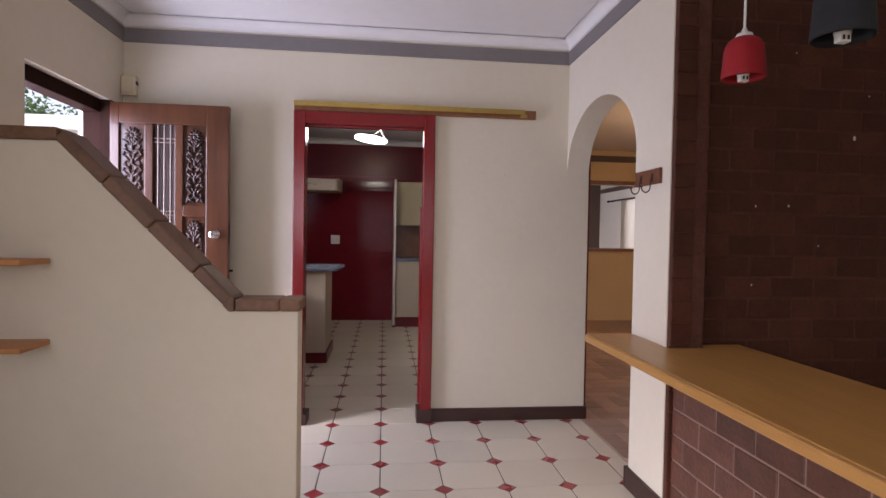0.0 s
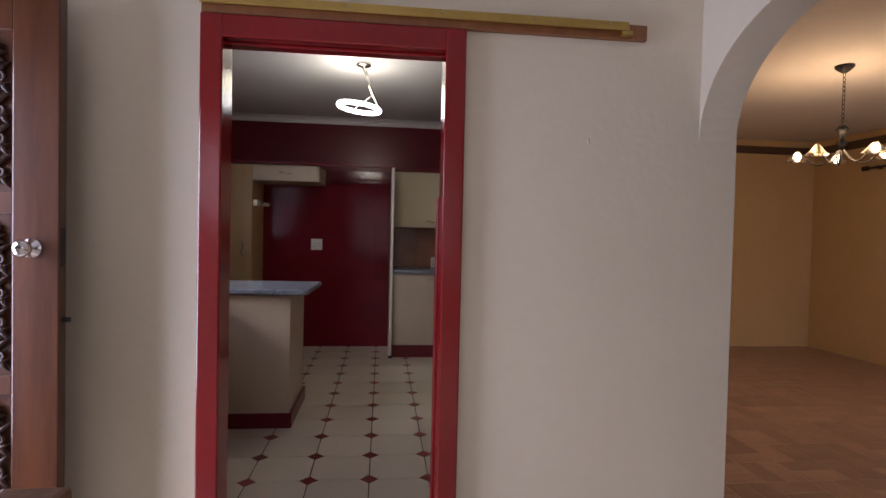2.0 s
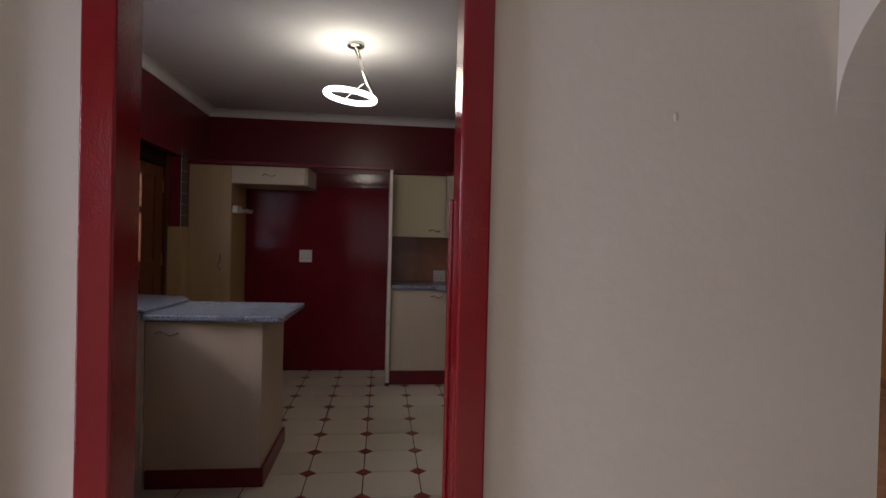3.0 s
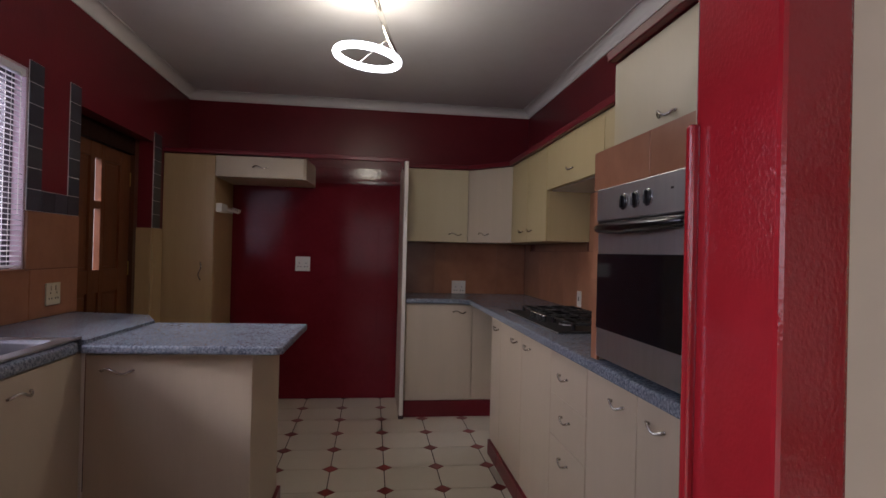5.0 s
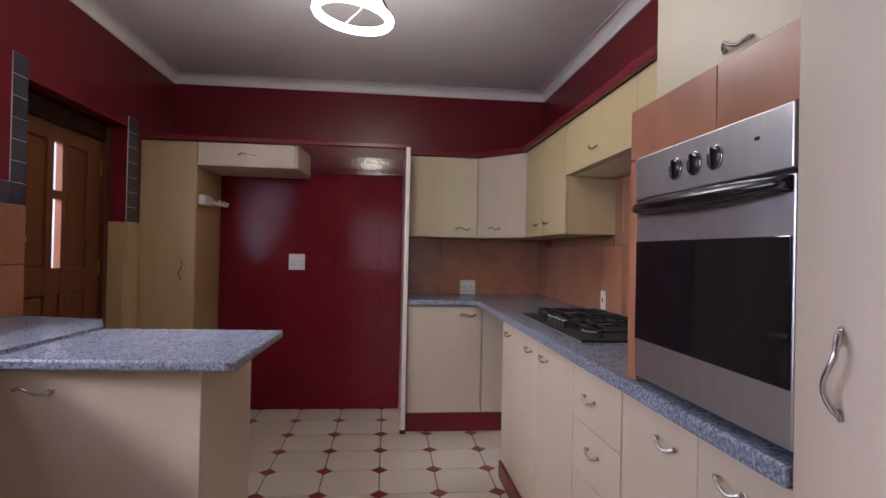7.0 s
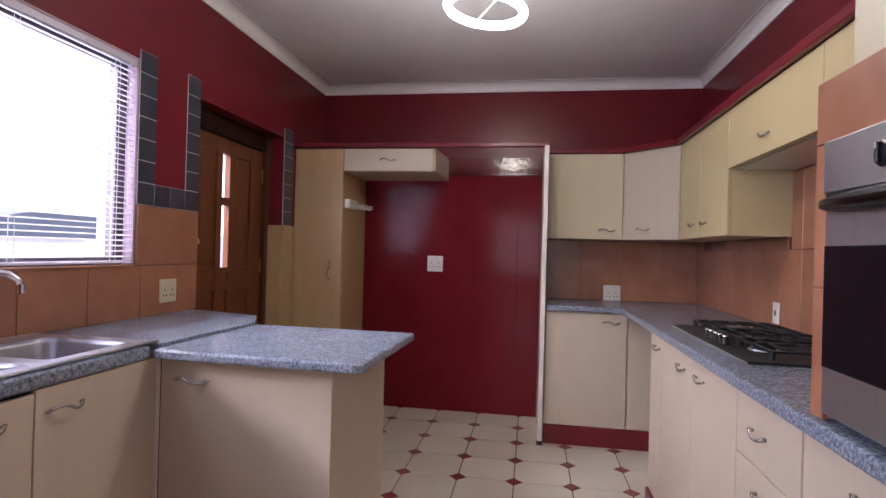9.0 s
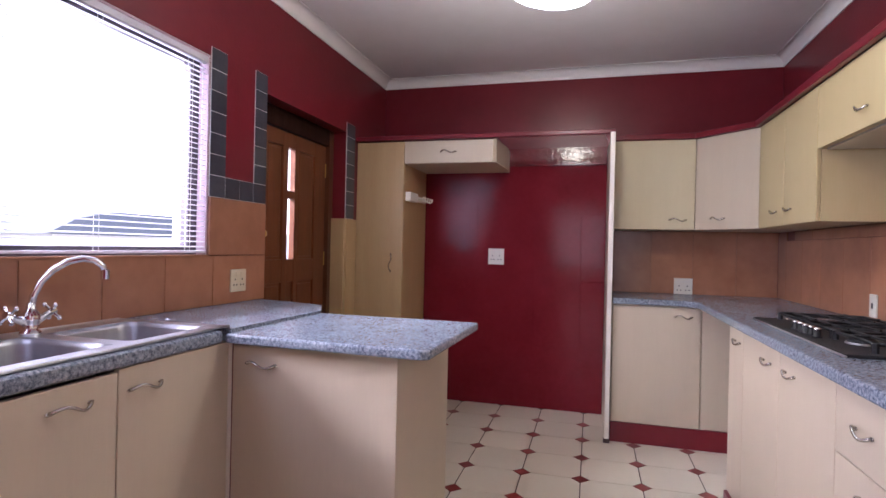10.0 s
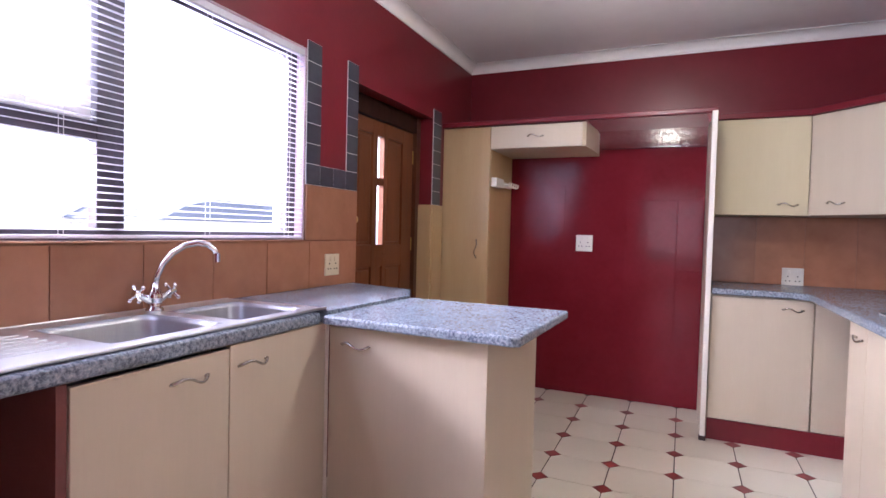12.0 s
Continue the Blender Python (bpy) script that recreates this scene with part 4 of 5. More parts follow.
u = wall_unit([(0.737, 8.192), (1.068, 7.862), (KX1 - 0.003, 7.862), (KX1 - 0.003, KY1 - 0.003), (0.737, KY1 - 0.003)], ZU0, ZU1, "cream laminate corner wall cabinet with a slanted door", CREAM)
d = part("door", prism([(0.737, 8.172), (1.05, 7.842), (1.064, 7.856), (0.751, 8.186)], "z", ZU0, ZU1, 0.002), CREAM, u)
handle(d, (0.855, 8.048, 1.54), Vector((0.688, -0.726, 0)), Vector((-0.726, -0.688, 0)), 0.1)
UX = 1.05


def wall_right(y0, y1, z0, z1, hs, label):
    u = wall_unit([(UX + 0.02, y0 + 0.001), (KX1 - 0.003, y0 + 0.001), (KX1 - 0.003, y1 - 0.001), (UX + 0.02, y1 - 0.001)], z0, z1, label, YCREAM)
    n = len(hs)
    for k, (hy, hz) in enumerate(hs):
        a, b = y0 + (y1 - y0) * k / n, y0 + (y1 - y0) * (k + 1) / n
        front(u, "door", (UX, UX + 0.019, a + 0.001, b - 0.001, z0, z1), (UX, hy, hz), (0, 1, 0), (-1, 0, 0), 0.085, YCREAM)


wall_right(6.93, 7.84, ZU0, ZU1, [(7.3, 1.548), (7.53, 1.548)], "yellowed cream laminate double wall cabinet")
wall_right(6.02, 6.929, 1.806, ZU1, [(6.488, 1.888)], "short yellowed cream cabinet above the hob")
wall_right(5.36, 6.019, 1.81, ZU1, [(5.7, 1.9)], "short yellowed cream cabinet beside the oven tower")
solid("extractor_plate", box(UX + 0.03, KX1 - 0.01, 6.1, 6.9, 1.797, 1.809, 0.002), STEEL, "thin grey extractor under the short cabinet", "extractor")

# oven tower
OX, OY0, OY1 = 0.722, 4.687, 5.352
u = thing("oven_tower", (1.05, 5.0, WT), "cream oven tower with terracotta tile facing", "oven housing")
part("side", box(OX + 0.02, KX1 - 0.003, OY1 - 0.03, OY1 - 0.004, WT, 1.755), CREAM, u)
part("side", box(OX + 0.02, KX1 - 0.003, OY0 + 0.002, OY0 + 0.02, WT, 1.755), CREAM, u)
part("shelf", box(OX + 0.02, KX1 - 0.003, OY0 + 0.02, OY1 - 0.03, 1.63, 1.65), CREAM, u)
part("backing", box(OX + 0.008, OX + 0.02, OY0, OY1, 1.612, 1.757), TERRAJOINT, u)
for a, b in ((OY0, 4.938), (4.941, OY1)):
    part("tile", box(OX - 0.002, OX + 0.008, a, b, 1.614, 1.757, 0.002), TERRA, u, "terracotta tile")
for z0, z1 in ((WT + 0.002, 1.28), (1.284, 1.61)):
    part("tile", box(OX - 0.002, OX + 0.008, OY1 - 0.055, OY1, z0, z1, 0.002), TERRA, u, "terracotta tile")
front(u, "flap", (0.8, 0.819, OY0 + 0.002, OY1 + 0.012, 1.76, 2.104), (0.8, 4.985, 1.822), (0, 1, 0), (-1, 0, 0), 0.09, MCREAM)
part("side", box(0.82, KX1 - 0.003, OY1 - 0.003, OY1 + 0.012, 1.77, 2.104), CREAM, u)

ov = thing("built_in_oven", (0.9, 4.98, 1.02), "built-in stainless steel oven with black glass door", "oven")
oy0, oy1 = 4.694, 5.29
part("body", box(0.75, 1.2, oy0 + 0.01, oy1 - 0.01, 1.006, 1.605), BLACK, ov)
pn = part("control_panel", box(0.706, 0.75, oy0, oy1, 1.494, 1.61, 0.003), STEEL, ov, "brushed steel panel")
for y in (4.918, 4.996, 5.076):
    kb = part("knob", lathe([(0.027, 0), (0.027, -0.003), (0.024, -0.006), (0.012, -0.008)], (0.706, y, 1.55), 24, axis="x"), BLACK, pn, "black oven knob")
    part("ring", tube([(0.7035, y + 0.0265 * math.cos(a), 1.55 + 0.0265 * math.sin(a)) for a in (math.tau * k / 24 for k in range(24))], 0.0013, 6, closed=True), CHROME, kb, "thin bright rim")
    part("grip", box(0.69, 0.699, y - 0.0045, y + 0.0045, 1.53, 1.57, 0.002), BLACK, kb)
    part("mark", box(0.6885, 0.6905, y - 0.0015, y + 0.0015, 1.557, 1.568), WHITEPL, kb)
part("badge", box(0.704, 0.707, 4.78, 4.792, 1.56, 1.566), BLACK, pn)
dr = part("door", box(0.712, 0.75, oy0, oy1, 1.006, 1.486, 0.004), STEEL, ov)
part("window", box(0.708, 0.7125, oy0 + 0.006, oy1 - 0.006, 1.11, 1.378, 0.002), BLACKGLASS, dr, "black glass")
bm, rings = bmesh.new(), []
for k in range(25):
    sgm = k / 24
    bow = math.sin(math.pi * sgm) ** 0.55
    xo, hgt = 0.711 - 0.042 * bow, 0.015 + 0.006 * math.sin(math.pi * sgm)
    y, zc = oy0 + 0.006 + (oy1 - oy0 - 0.012) * sgm, 1.484 - hgt
    rings.append([bm.verts.new((xo + u * 0.016, y, zc + v * hgt)) for u, v in ((1, 1), (0.2, 0.98), (-0.7, 0.6), (-1, 0.0), (-0.8, -0.6), (0.1, -1), (1, -0.9))])
for A, B in zip(rings, rings[1:]):
    for k in range(7):
        bm.faces.new((A[k], A[(k + 1) % 7], B[(k + 1) % 7], B[k])).smooth = True
bm.faces.new(rings[0][::-1]), bm.faces.new(rings[-1])
bmesh.ops.recalc_face_normals(bm, faces=bm.faces)
part("handle", bm, DARKSTEEL, dr, "broad bowed dark steel handle")
part("vent", box(0.712, 0.735, oy0, oy1, 1.487, 1.493), BLACK, ov)

# tall pantry next to the doorway
u = thing("pantry_cupboard", (1.03, 4.32, 0), "tall plain cream pantry cupboard beside the doorway", "cupboard")
part("body", box(0.725, KX1 - 0.003, 4.0, 4.683, 0.1, 2.108), CREAM, u)
front(u, "door", (0.703, 0.724, 4.002, 4.681, 0.105, 2.104), (0.703, 4.585, 1.165), (0, 0, 1), (-1, 0, 0), 0.125)
part("plinth", box(0.8, 0.82, 4.0, 4.683, 0, 0.1), RED, u, PL)

# red boards on top of the units
tb = thing("cabinet_top_board", (0, 8.2, 2.11), "dark red board and moulding along the cabinet tops", "moulding")
part("board", box(KX0 + 0.003, -0.66, 7.92, KY1 - 0.002, 2.11, 2.128), RED, tb)
part("bracket", prism([(0.138, 2.11), (0.138, 2.04), (0.105, 2.11)], "y", 7.9, 7.918), RED, tb)
part("moulding", box(KX0 + 0.003, 0.18, 7.888, 7.92, 2.11, 2.145, 0.006), RED, tb)
part("board", prism([(0.176, 8.18), (0.737, 8.18), (1.06, 7.84), (1.06, 5.36), (KX1 - 0.002, 5.36), (KX1 - 0.002, KY1 - 0.002), (0.176, KY1 - 0.002)], "z", 2.11, 2.128), RED, tb)
part("moulding", prism([(0.176, 8.145), (0.722, 8.145), (1.018, 7.828), (1.018, 5.37), (1.05, 5.37), (1.05, 7.842), (0.736, 8.177), (0.176, 8.177)], "z", 2.11, 2.15, 0.005), RED, tb)
part("board", box(0.8, KX1 - 0.002, 4.0, 5.352, 2.11, 2.128), RED, tb)
part("moulding", box(0.765, 0.8, 4.685, 5.364, 2.11, 2.15, 0.005), RED, tb)
part("moulding", box(0.672, 0.704, 4.0, 4.683, 2.11, 2.15, 0.005), RED, tb)

# boarded-up opening in the end wall: a slightly proud red panel
bp = thing("red_wall_board", (-0.5, 8.49, 0), "red painted board covering the wall of the fridge space", "board")


def warped(x0, x1, z0, z1, face, bend, name):
    """A sheet of board with a little buckling; bend gives how far it leans out at a height."""
    bm = box(x0, x1, face, KY1 - 0.001, z0, z1)
    bmesh.ops.subdivide_edges(bm, edges=bm.edges[:], cuts=15, use_grid_fill=True)
    for v in bm.verts:
        if v.co.y < face + 0.0001:
            v.co.y -= bend(v.co.z) + 0.0006 * math.sin(4 * v.co.x + 5 * v.co.z)
    bm.normal_update()
    for f in bm.faces:
        f.smooth = f.normal.y < -0.9
    for e in bm.edges:
        e.smooth = e.calc_face_angle(0) < 0.5
    part(name, bm, REDFASCIA if name == "upper_board" else REDBOARD, bp)


warped(-1.362, 0.138, 0.0, 1.985, KY1 - 0.012, lambda z: 0.0 if z < 1.8 else 0.06 * (z - 1.8) ** 2, "board")
warped(-0.64, 0.138, 1.988, 2.13, KY1 - 0.022, lambda z: 0.004 - 0.022 * (z - 1.988), "upper_board")
for x0, x1, z0, z1 in ((-0.42, -0.052, 0.512, 1.583), (-0.045, 0.134, 1.05, 1.583), (-0.04, 0.134, 0.512, 1.043), (-1.13, -0.9, 1.32, 1.7)):
    part("patch", box(x0, x1, KY1 - 0.0165, KY1 - 0.0125, z0, z1, 0.0015), REDBOARD, bp)


# ---- sink, tap, hob ----
sk = thing("kitchen_sink", (-1.5, 5.0, WL), "stainless steel double sink with drainer", "sink")
bowls = ((4.89, 5.26), (5.32, 5.65))
bx0, bx1 = -1.645, -1.302
rim = bmesh.new()
ys = [SY0 - 0.02, bowls[0][0], bowls[0][1], bowls[1][0], bowls[1][1], SY1 + 0.02]
xs = [SX0 - 0.005, bx0, bx1, SX1 + 0.02]
for i in range(5):
    for j in range(3):
        if j == 1 and i in (1, 3):
            continue
        box(xs[j], xs[j + 1], ys[i], ys[i + 1], WL + 0.002, WL + 0.007, bm=rim)
bmesh.ops.remove_doubles(rim, verts=rim.verts, dist=0.0005)
part("deck", rim, STEEL, sk)
for y0, y1 in bowls:
    bm, rings = bmesh.new(), []
    for inset, z in ((0.0, WL + 0.006), (0.008, WL - 0.012), (0.016, WL - 0.1), (0.035, WL - 0.145), (0.09, WL - 0.152)):
        ring = []
        for qx, qy, a0 in ((bx1, y1, 0), (bx0, y1, 1), (bx0, y0, 2), (bx1, y0, 3)):
            r = 0.05
            ox, oy = (qx - inset - r if qx == bx1 else qx + inset + r), (qy - inset - r if qy == y1 else qy + inset + r)
            for k in range(6):
                a = (a0 + k / 5) * math.pi / 2
                ring.append(bm.verts.new((ox + r * math.cos(a), oy + r * math.sin(a), z)))
        rings.append(ring)
    for A, B in zip(rings, rings[1:]):
        for k in range(24):
            bm.faces.new((A[k], A[(k + 1) % 24], B[(k + 1) % 24], B[k])).smooth = True
    bm.faces.new(rings[-1])
    corner = [bm.verts.new(p) for p in ((bx1, y1, WL + 0.006), (bx0, y1, WL + 0.006), (bx0, y0, WL + 0.006), (bx1, y0, WL + 0.006))]
    for q in range(4):
        seq = rings[0][q * 6:q * 6 + 6]
        for k in range(5):
            bm.faces.new((corner[q], seq[k], seq[k + 1]))
        bm.faces.new((corner[q], seq[5], rings[0][(q * 6 + 6) % 24], corner[(q + 1) % 4]))
    bmesh.ops.recalc_face_normals(bm, faces=bm.faces)
    for f in bm.faces:
        if f.normal.z < -0.5:
            f.normal_flip()
    bw = part("bowl", bm, BOWL, sk)
    part("drain", lathe([(0.035, 0.0), (0.032, 0.003), (0.012, 0.004)], ((bx0 + bx1) / 2, (y0 + y1) / 2, WL - 0.1515), 20), CHROME, bw)
for k in range(7):
    x = -1.6 + 0.04 * k
    part("drainer_rib", box(x - 0.006, x + 0.006, 4.3, 4.84, WL + 0.006, WL + 0.0095, 0.003), STEEL, sk)
part("front_lip", box(SX1 + 0.01, SX1 + 0.028, SY0 - 0.02, SY1 + 0.02, WL + 0.002, WL + 0.0125, 0.005), STEEL, sk)
part("back_lip", box(SX0 - 0.007, SX0 + 0.003, SY0 - 0.02, SY1 + 0.02, WL + 0.003, WL + 0.0095, 0.003), STEEL, sk)

tx, ty = -1.67, 5.3
tp = thing("mixer_tap", (tx, ty, WL), "chrome swan-neck mixer tap with cross handles", "tap")
part("base", lathe([(0.03, 0), (0.03, 0.008), (0.02, 0.016), (0.026, 0.04), (0.026, 0.06), (0.014, 0.08), (0.012, 0.1)], (tx, ty, WL + 0.007), 20), CHROME, tp)
ux, uy = 0.6, 0.8
neck = [(tx + ux * d, ty + uy * d, WL + z) for d, z in ((0, 0.09), (0.006, 0.13), (0.024, 0.172), (0.055, 0.21), (0.095, 0.237), (0.135, 0.247), (0.168, 0.24), (0.19, 0.222), (0.198, 0.2))]
part("spout", tube(neck, 0.011, 12), CHROME, tp)
ex, ey, ez = neck[-1]
part("nozzle", rod((ex, ey, ez + 0.01), (ex, ey, ez - 0.022), 0.0135, seg=14), CHROME, tp)
for sd in (-1, 1):
    c = Vector((tx, ty + sd * 0.06, WL + 0.07))
    v = part("valve", rod((tx, ty + sd * 0.015, WL + 0.045), c, 0.013, 0.011, 14), CHROME, tp)
    ax = (c - Vector((tx, ty, WL + 0.05))).normalized()
    p, q = ax.orthogonal().normalized(), ax.cross(ax.orthogonal().normalized())
    bm = rod(c, c + ax * 0.02, 0.012, seg=12)
    for w in (p, q, -p, -q):
        rod(c + ax * 0.01, c + ax * 0.01 + w * 0.03, 0.005, seg=8, bm=bm)
        ball(c + ax * 0.01 + w * 0.032, 0.008, 0.008, 0.008, bm, 8)
    part("cross_handle", bm, CHROME, v)

hb = thing("gas_hob", (1.03, 6.48, WT), "black gas hob with cast-iron pan supports", "hob")
hx0, hx1, hy0, hy1 = 0.8, 1.27, 5.95, 6.93
part("plate", box(hx0, hx1, hy0, hy1, WT + 0.001, WT + 0.012, 0.004), IRON, hb)
part("trim", box(hx0 - 0.004, hx0 + 0.004, hy0 - 0.004, hy1 + 0.004, WT + 0.001, WT + 0.008, 0.002), STEEL, hb, "steel edge trim")
for bxx, byy, r in ((0.95, 6.2, 0.045), (1.16, 6.2, 0.035), (1.08, 6.47, 0.055), (0.95, 6.76, 0.035), (1.16, 6.76, 0.045)):
    bn = part("burner", lathe([(r, 0), (r, 0.012), (r * 0.8, 0.02), (r * 0.75, 0.028), (0.005, 0.03)], (bxx, byy, WT + 0.012), 20), IRON, hb)
    part("ring", lathe([(r * 1.15, 0), (r * 1.15, 0.006), (r, 0.006)], (bxx, byy, WT + 0.012), 20), STEEL, bn)
for ya, yb in ((6.0, 6.29), (6.31, 6.59), (6.61, 6.89)):
    bm = tube([(0.9, ya, WT + 0.04), (1.24, ya, WT + 0.04), (1.24, yb, WT + 0.04), (0.9, yb, WT + 0.04)], 0.0065, 6, closed=True)
    ym = (ya + yb) / 2
    rod((0.9, ym, WT + 0.045), (1.24, ym, WT + 0.045), 0.005, seg=6, bm=bm)
    for x in (0.95, 1.05, 1.16):
        rod((x, ya, WT + 0.047), (x, yb, WT + 0.047), 0.005, seg=6, bm=bm)
    for x in (0.9, 1.24):
        for y in (ya, yb):
            rod((x, y, WT + 0.011), (x, y, WT + 0.044), 0.011, seg=6, bm=bm)
    part("pan_support", bm, IRON, hb)
for k in range(5):
    y = 6.31 + 0.055 * k
    kb = part("knob", lathe([(0.018, 0), (0.018, 0.005), (0.012, 0.007), (0.012, 0.03), (0.003, 0.031)], (0.85, y, WT + 0.012), 18), IRON, hb, "black control knob")
    part("cap", lathe([(0.0135, 0), (0.0135, 0.005), (0.01, 0.008), (0.002, 0.009)], (0.85, y, WT + 0.041), 18), CHROME, kb, "chrome cap")


# ---- sockets and switches ----
def socket(c, axis, label, w=0.066, h=0.066, material=WHITEPL, kind=0):
    """A wall plate; axis is the wall's outward normal."""
    c, n = Vector(c), Vector(axis)
    s = Vector((0, 0, 1)).cross(n)
    t = thing("wall_socket" if not kind else "isolator_switch", c, label, "socket" if not kind else "switch")

    def blk(du, dv, hu, hv, d0, d1, bev):
        a, b = c + s * (du - hu) + Vector((0, 0, dv - hv)) + n * d0, c + s * (du + hu) + Vector((0, 0, dv + hv)) + n * d1
        return box(min(a.x, b.x), max(a.x, b.x), min(a.y, b.y), max(a.y, b.y), min(a.z, b.z), max(a.z, b.z), bev)

    part("plate", blk(0, 0, w, h, 0, 0.009, 0.003), material, t)
    if kind:
        part("rocker", blk(0, 0.0, 0.006, 0.014, 0.009, 0.013, 0.002), BLACK, t)
        return
    for du in (-0.6, 0.6):
        part("switch", blk(du * w * 0.55, h * 0.55, 0.008, 0.013, 0.009, 0.014, 0.002), material, t)
        for pu, pv in ((0, 0.1), (-0.18, -0.38), (0.18, -0.38)):
            part("pin_hole", blk(du * w * 0.75 + pu * w, pv * h, 0.004, 0.004, 0.0085, 0.0098, 0), BLACK, t)


socket((-0.735, KY1 - 0.012, 1.235), (0, -1, 0), "white double wall socket on the red wall")
socket((0.715, KY1 - 0.013, 1.04), (0, -1, 0), "white double wall socket on terracotta tiles")
socket((KX0 + 0.012, 6.44, 1.105), (1, 0, 0), "cream double wall socket beside the window", 0.062, 0.058, CREAMPL)
socket((KX1 - 0.013, 7.07, 1.065), (-1, 0, 0), "white isolator switch by the hob", 0.034, 0.056, WHITEPL, 1)

# ---- ring lamp ----
lx, ly, lz = -0.16, 6.3, 2.397
rl = thing("led_ring_lamp", (lx + 0.02, ly, KZ), "lit white LED ring lamp on a slanting metal stem", "ceiling lamp")
part("canopy", lathe([(0.06, 0), (0.06, -0.022), (0.05, -0.028), (0.01, -0.03)], (lx + 0.03, ly, KZ), 28), NICKEL, rl)
ring = [(lx + 0.165 * math.cos(a), ly + 0.165 * math.sin(a), lz - 0.02 * math.cos(a)) for a in (math.tau * k / 48 for k in range(48))]
part("ring", tube(ring, 0.019, 10, closed=True), RINGLED, rl, "glowing white ring")
part("stem", tube([(lx + 0.03, ly, KZ - 0.028), (lx + 0.1, ly, lz + 0.14), (lx + 0.168, ly, lz - 0.02)], [0.016, 0.014, 0.013], 12), NICKEL, rl)
part("brace", tube([(lx + 0.11, ly, lz + 0.11), (lx - 0.05, ly + 0.15, lz + 0.02)], 0.0032, 8), NICKEL, rl)

# ---- kitchen window, blind, back door ----
wx0, wx1 = -1.86, -1.815
win = structure("window_1", box(wx0, wx1, 4.25, 6.215, 2.15, 2.2, 0.003), ALU, "wide dark-framed kitchen window with opening sash", "window")
part("frame_sill", box(wx0, wx1, 4.25, 6.215, 1.235, 1.275, 0.003), ALU, win)
for a, b in ((4.25, 4.31), (5.19, 5.29), (6.15, 6.215)):
    part("mullion", box(wx0 - 0.002, wx1 + 0.001, a, b, 1.275, 2.15, 0.003), ALU, win)
part("transom", box(wx0, wx1, 4.31, 5.19, 1.575, 1.64, 0.003), ALU, win)
sash = part("sash", box(-1.87, -1.83, 4.32, 5.18, 2.1, 2.14, 0.003), OUTWALL, win, "pale opening sash")
part("sash_rail", box(-1.87, -1.83, 4.32, 5.18, 1.645, 1.685, 0.003), OUTWALL, sash)
part("sash_rail", box(-1.87, -1.83, 4.32, 4.36, 1.685, 2.1, 0.003), OUTWALL, sash)
part("sash_rail", box(-1.87, -1.83, 5.14, 5.18, 1.685, 2.1, 0.003), OUTWALL, sash)
for y0, y1, z0, z1 in ((5.29, 6.15, 1.275, 2.15), (4.31, 5.19, 1.275, 1.575), (4.36, 5.14, 1.685, 2.1)):
    g = part("pane", box(-1.842, -1.837, y0, y1, z0, z1), GLASS, win)
    g.visible_shadow = False
for z in (1.78, 1.87):
    part("guard_bar", rod((-1.829, 4.36, z), (-1.829, 5.15, z), 0.004, seg=8), OUTWALL, win, "thin pale guard bar")
for y in (4.55, 4.98):
    part("guard_bar", rod((-1.829, y, 1.66), (-1.829, y, 2.12), 0.004, seg=8), OUTWALL, win, "thin pale guard bar")
structure("window_sill", box(-1.815, KX0 + 0.012, 4.25, 6.215, 1.225, 1.24, 0.003), TERRA, "terracotta tiled window sill", "window sill")

rv = mk("pale_pink_reveal_paint", (0.5, 0.36, 0.42), (0.58, 0.44, 0.5), 0.5, 3, 30)
structure("window_reveal", box(-1.814, KX0 - 0.001, 6.207, 6.214, 1.241, 2.2), rv, "pale painted window reveal", "window reveal")
structure("window_reveal_top", box(-1.814, KX0 - 0.001, 4.26, 6.206, 2.193, 2.199), rv, "pale painted window reveal", "window reveal")
bl = thing("venetian_blind", (-1.785, 5.2, 2.15), "lowered pale venetian blind with open slats", "blind")
part("headrail", box(-1.795, -1.7605, 4.262, 6.204, 2.158, 2.19, 0.003), SLAT, bl)
part("bottom_rail", box(-1.786, -1.7605, 4.262, 6.204, 1.248, 1.26, 0.003), SLAT, bl)
bm = bmesh.new()
prof = [(-0.0125, 0.0), (-0.006, 0.0022), (0.0, 0.003), (0.006, 0.0022), (0.0125, 0.0)]
prism(prof + [(u, v - 0.0009) for u, v in prof[::-1]], "y", 4.262, 6.204, bm=bm)
slat_mesh = mesh_of("slat", bm, SLAT)
for k in range(37):
    ob = piece("slat", slat_mesh, (-1.7735, 0, 1.278 + 0.0243 * k), bl)
    ob.rotation_euler = (0, radians(9), 0)
for y in (4.5, 5.05, 5.62, 6.1):
    for x in (-1.7865, -1.7605):
        part("cord", rod((x, y, 1.255), (x, y, 2.165), 0.0011, seg=5), WHITEPL, bl)
part("pull_cord", rod((-1.757, 6.16, 1.5), (-1.757, 6.16, 2.165), 0.0018, seg=6), WHITEPL, bl)

bd = structure("door_3", box(-1.95, -1.86, 6.69, 6.76, 0, 2.15, 0.004), TEAKDARK, "dark wooden back door frame", "door frame")
part("jamb", box(-1.95, -1.86, 7.65, 7.72, 0, 2.15, 0.004), TEAK, bd)
# recess shadow on the head, painted as the darkest wood tone
part("head", box(-1.95, -1.86, 6.76, 7.65, 2.03, 2.15, 0.004), SHADEDWOOD, bd)
kd = thing("back_door", (-1.905, 7.2, 0), "closed varnished wooden back door with two glass slits", "door")
dx0, dx1 = -1.93, -1.888
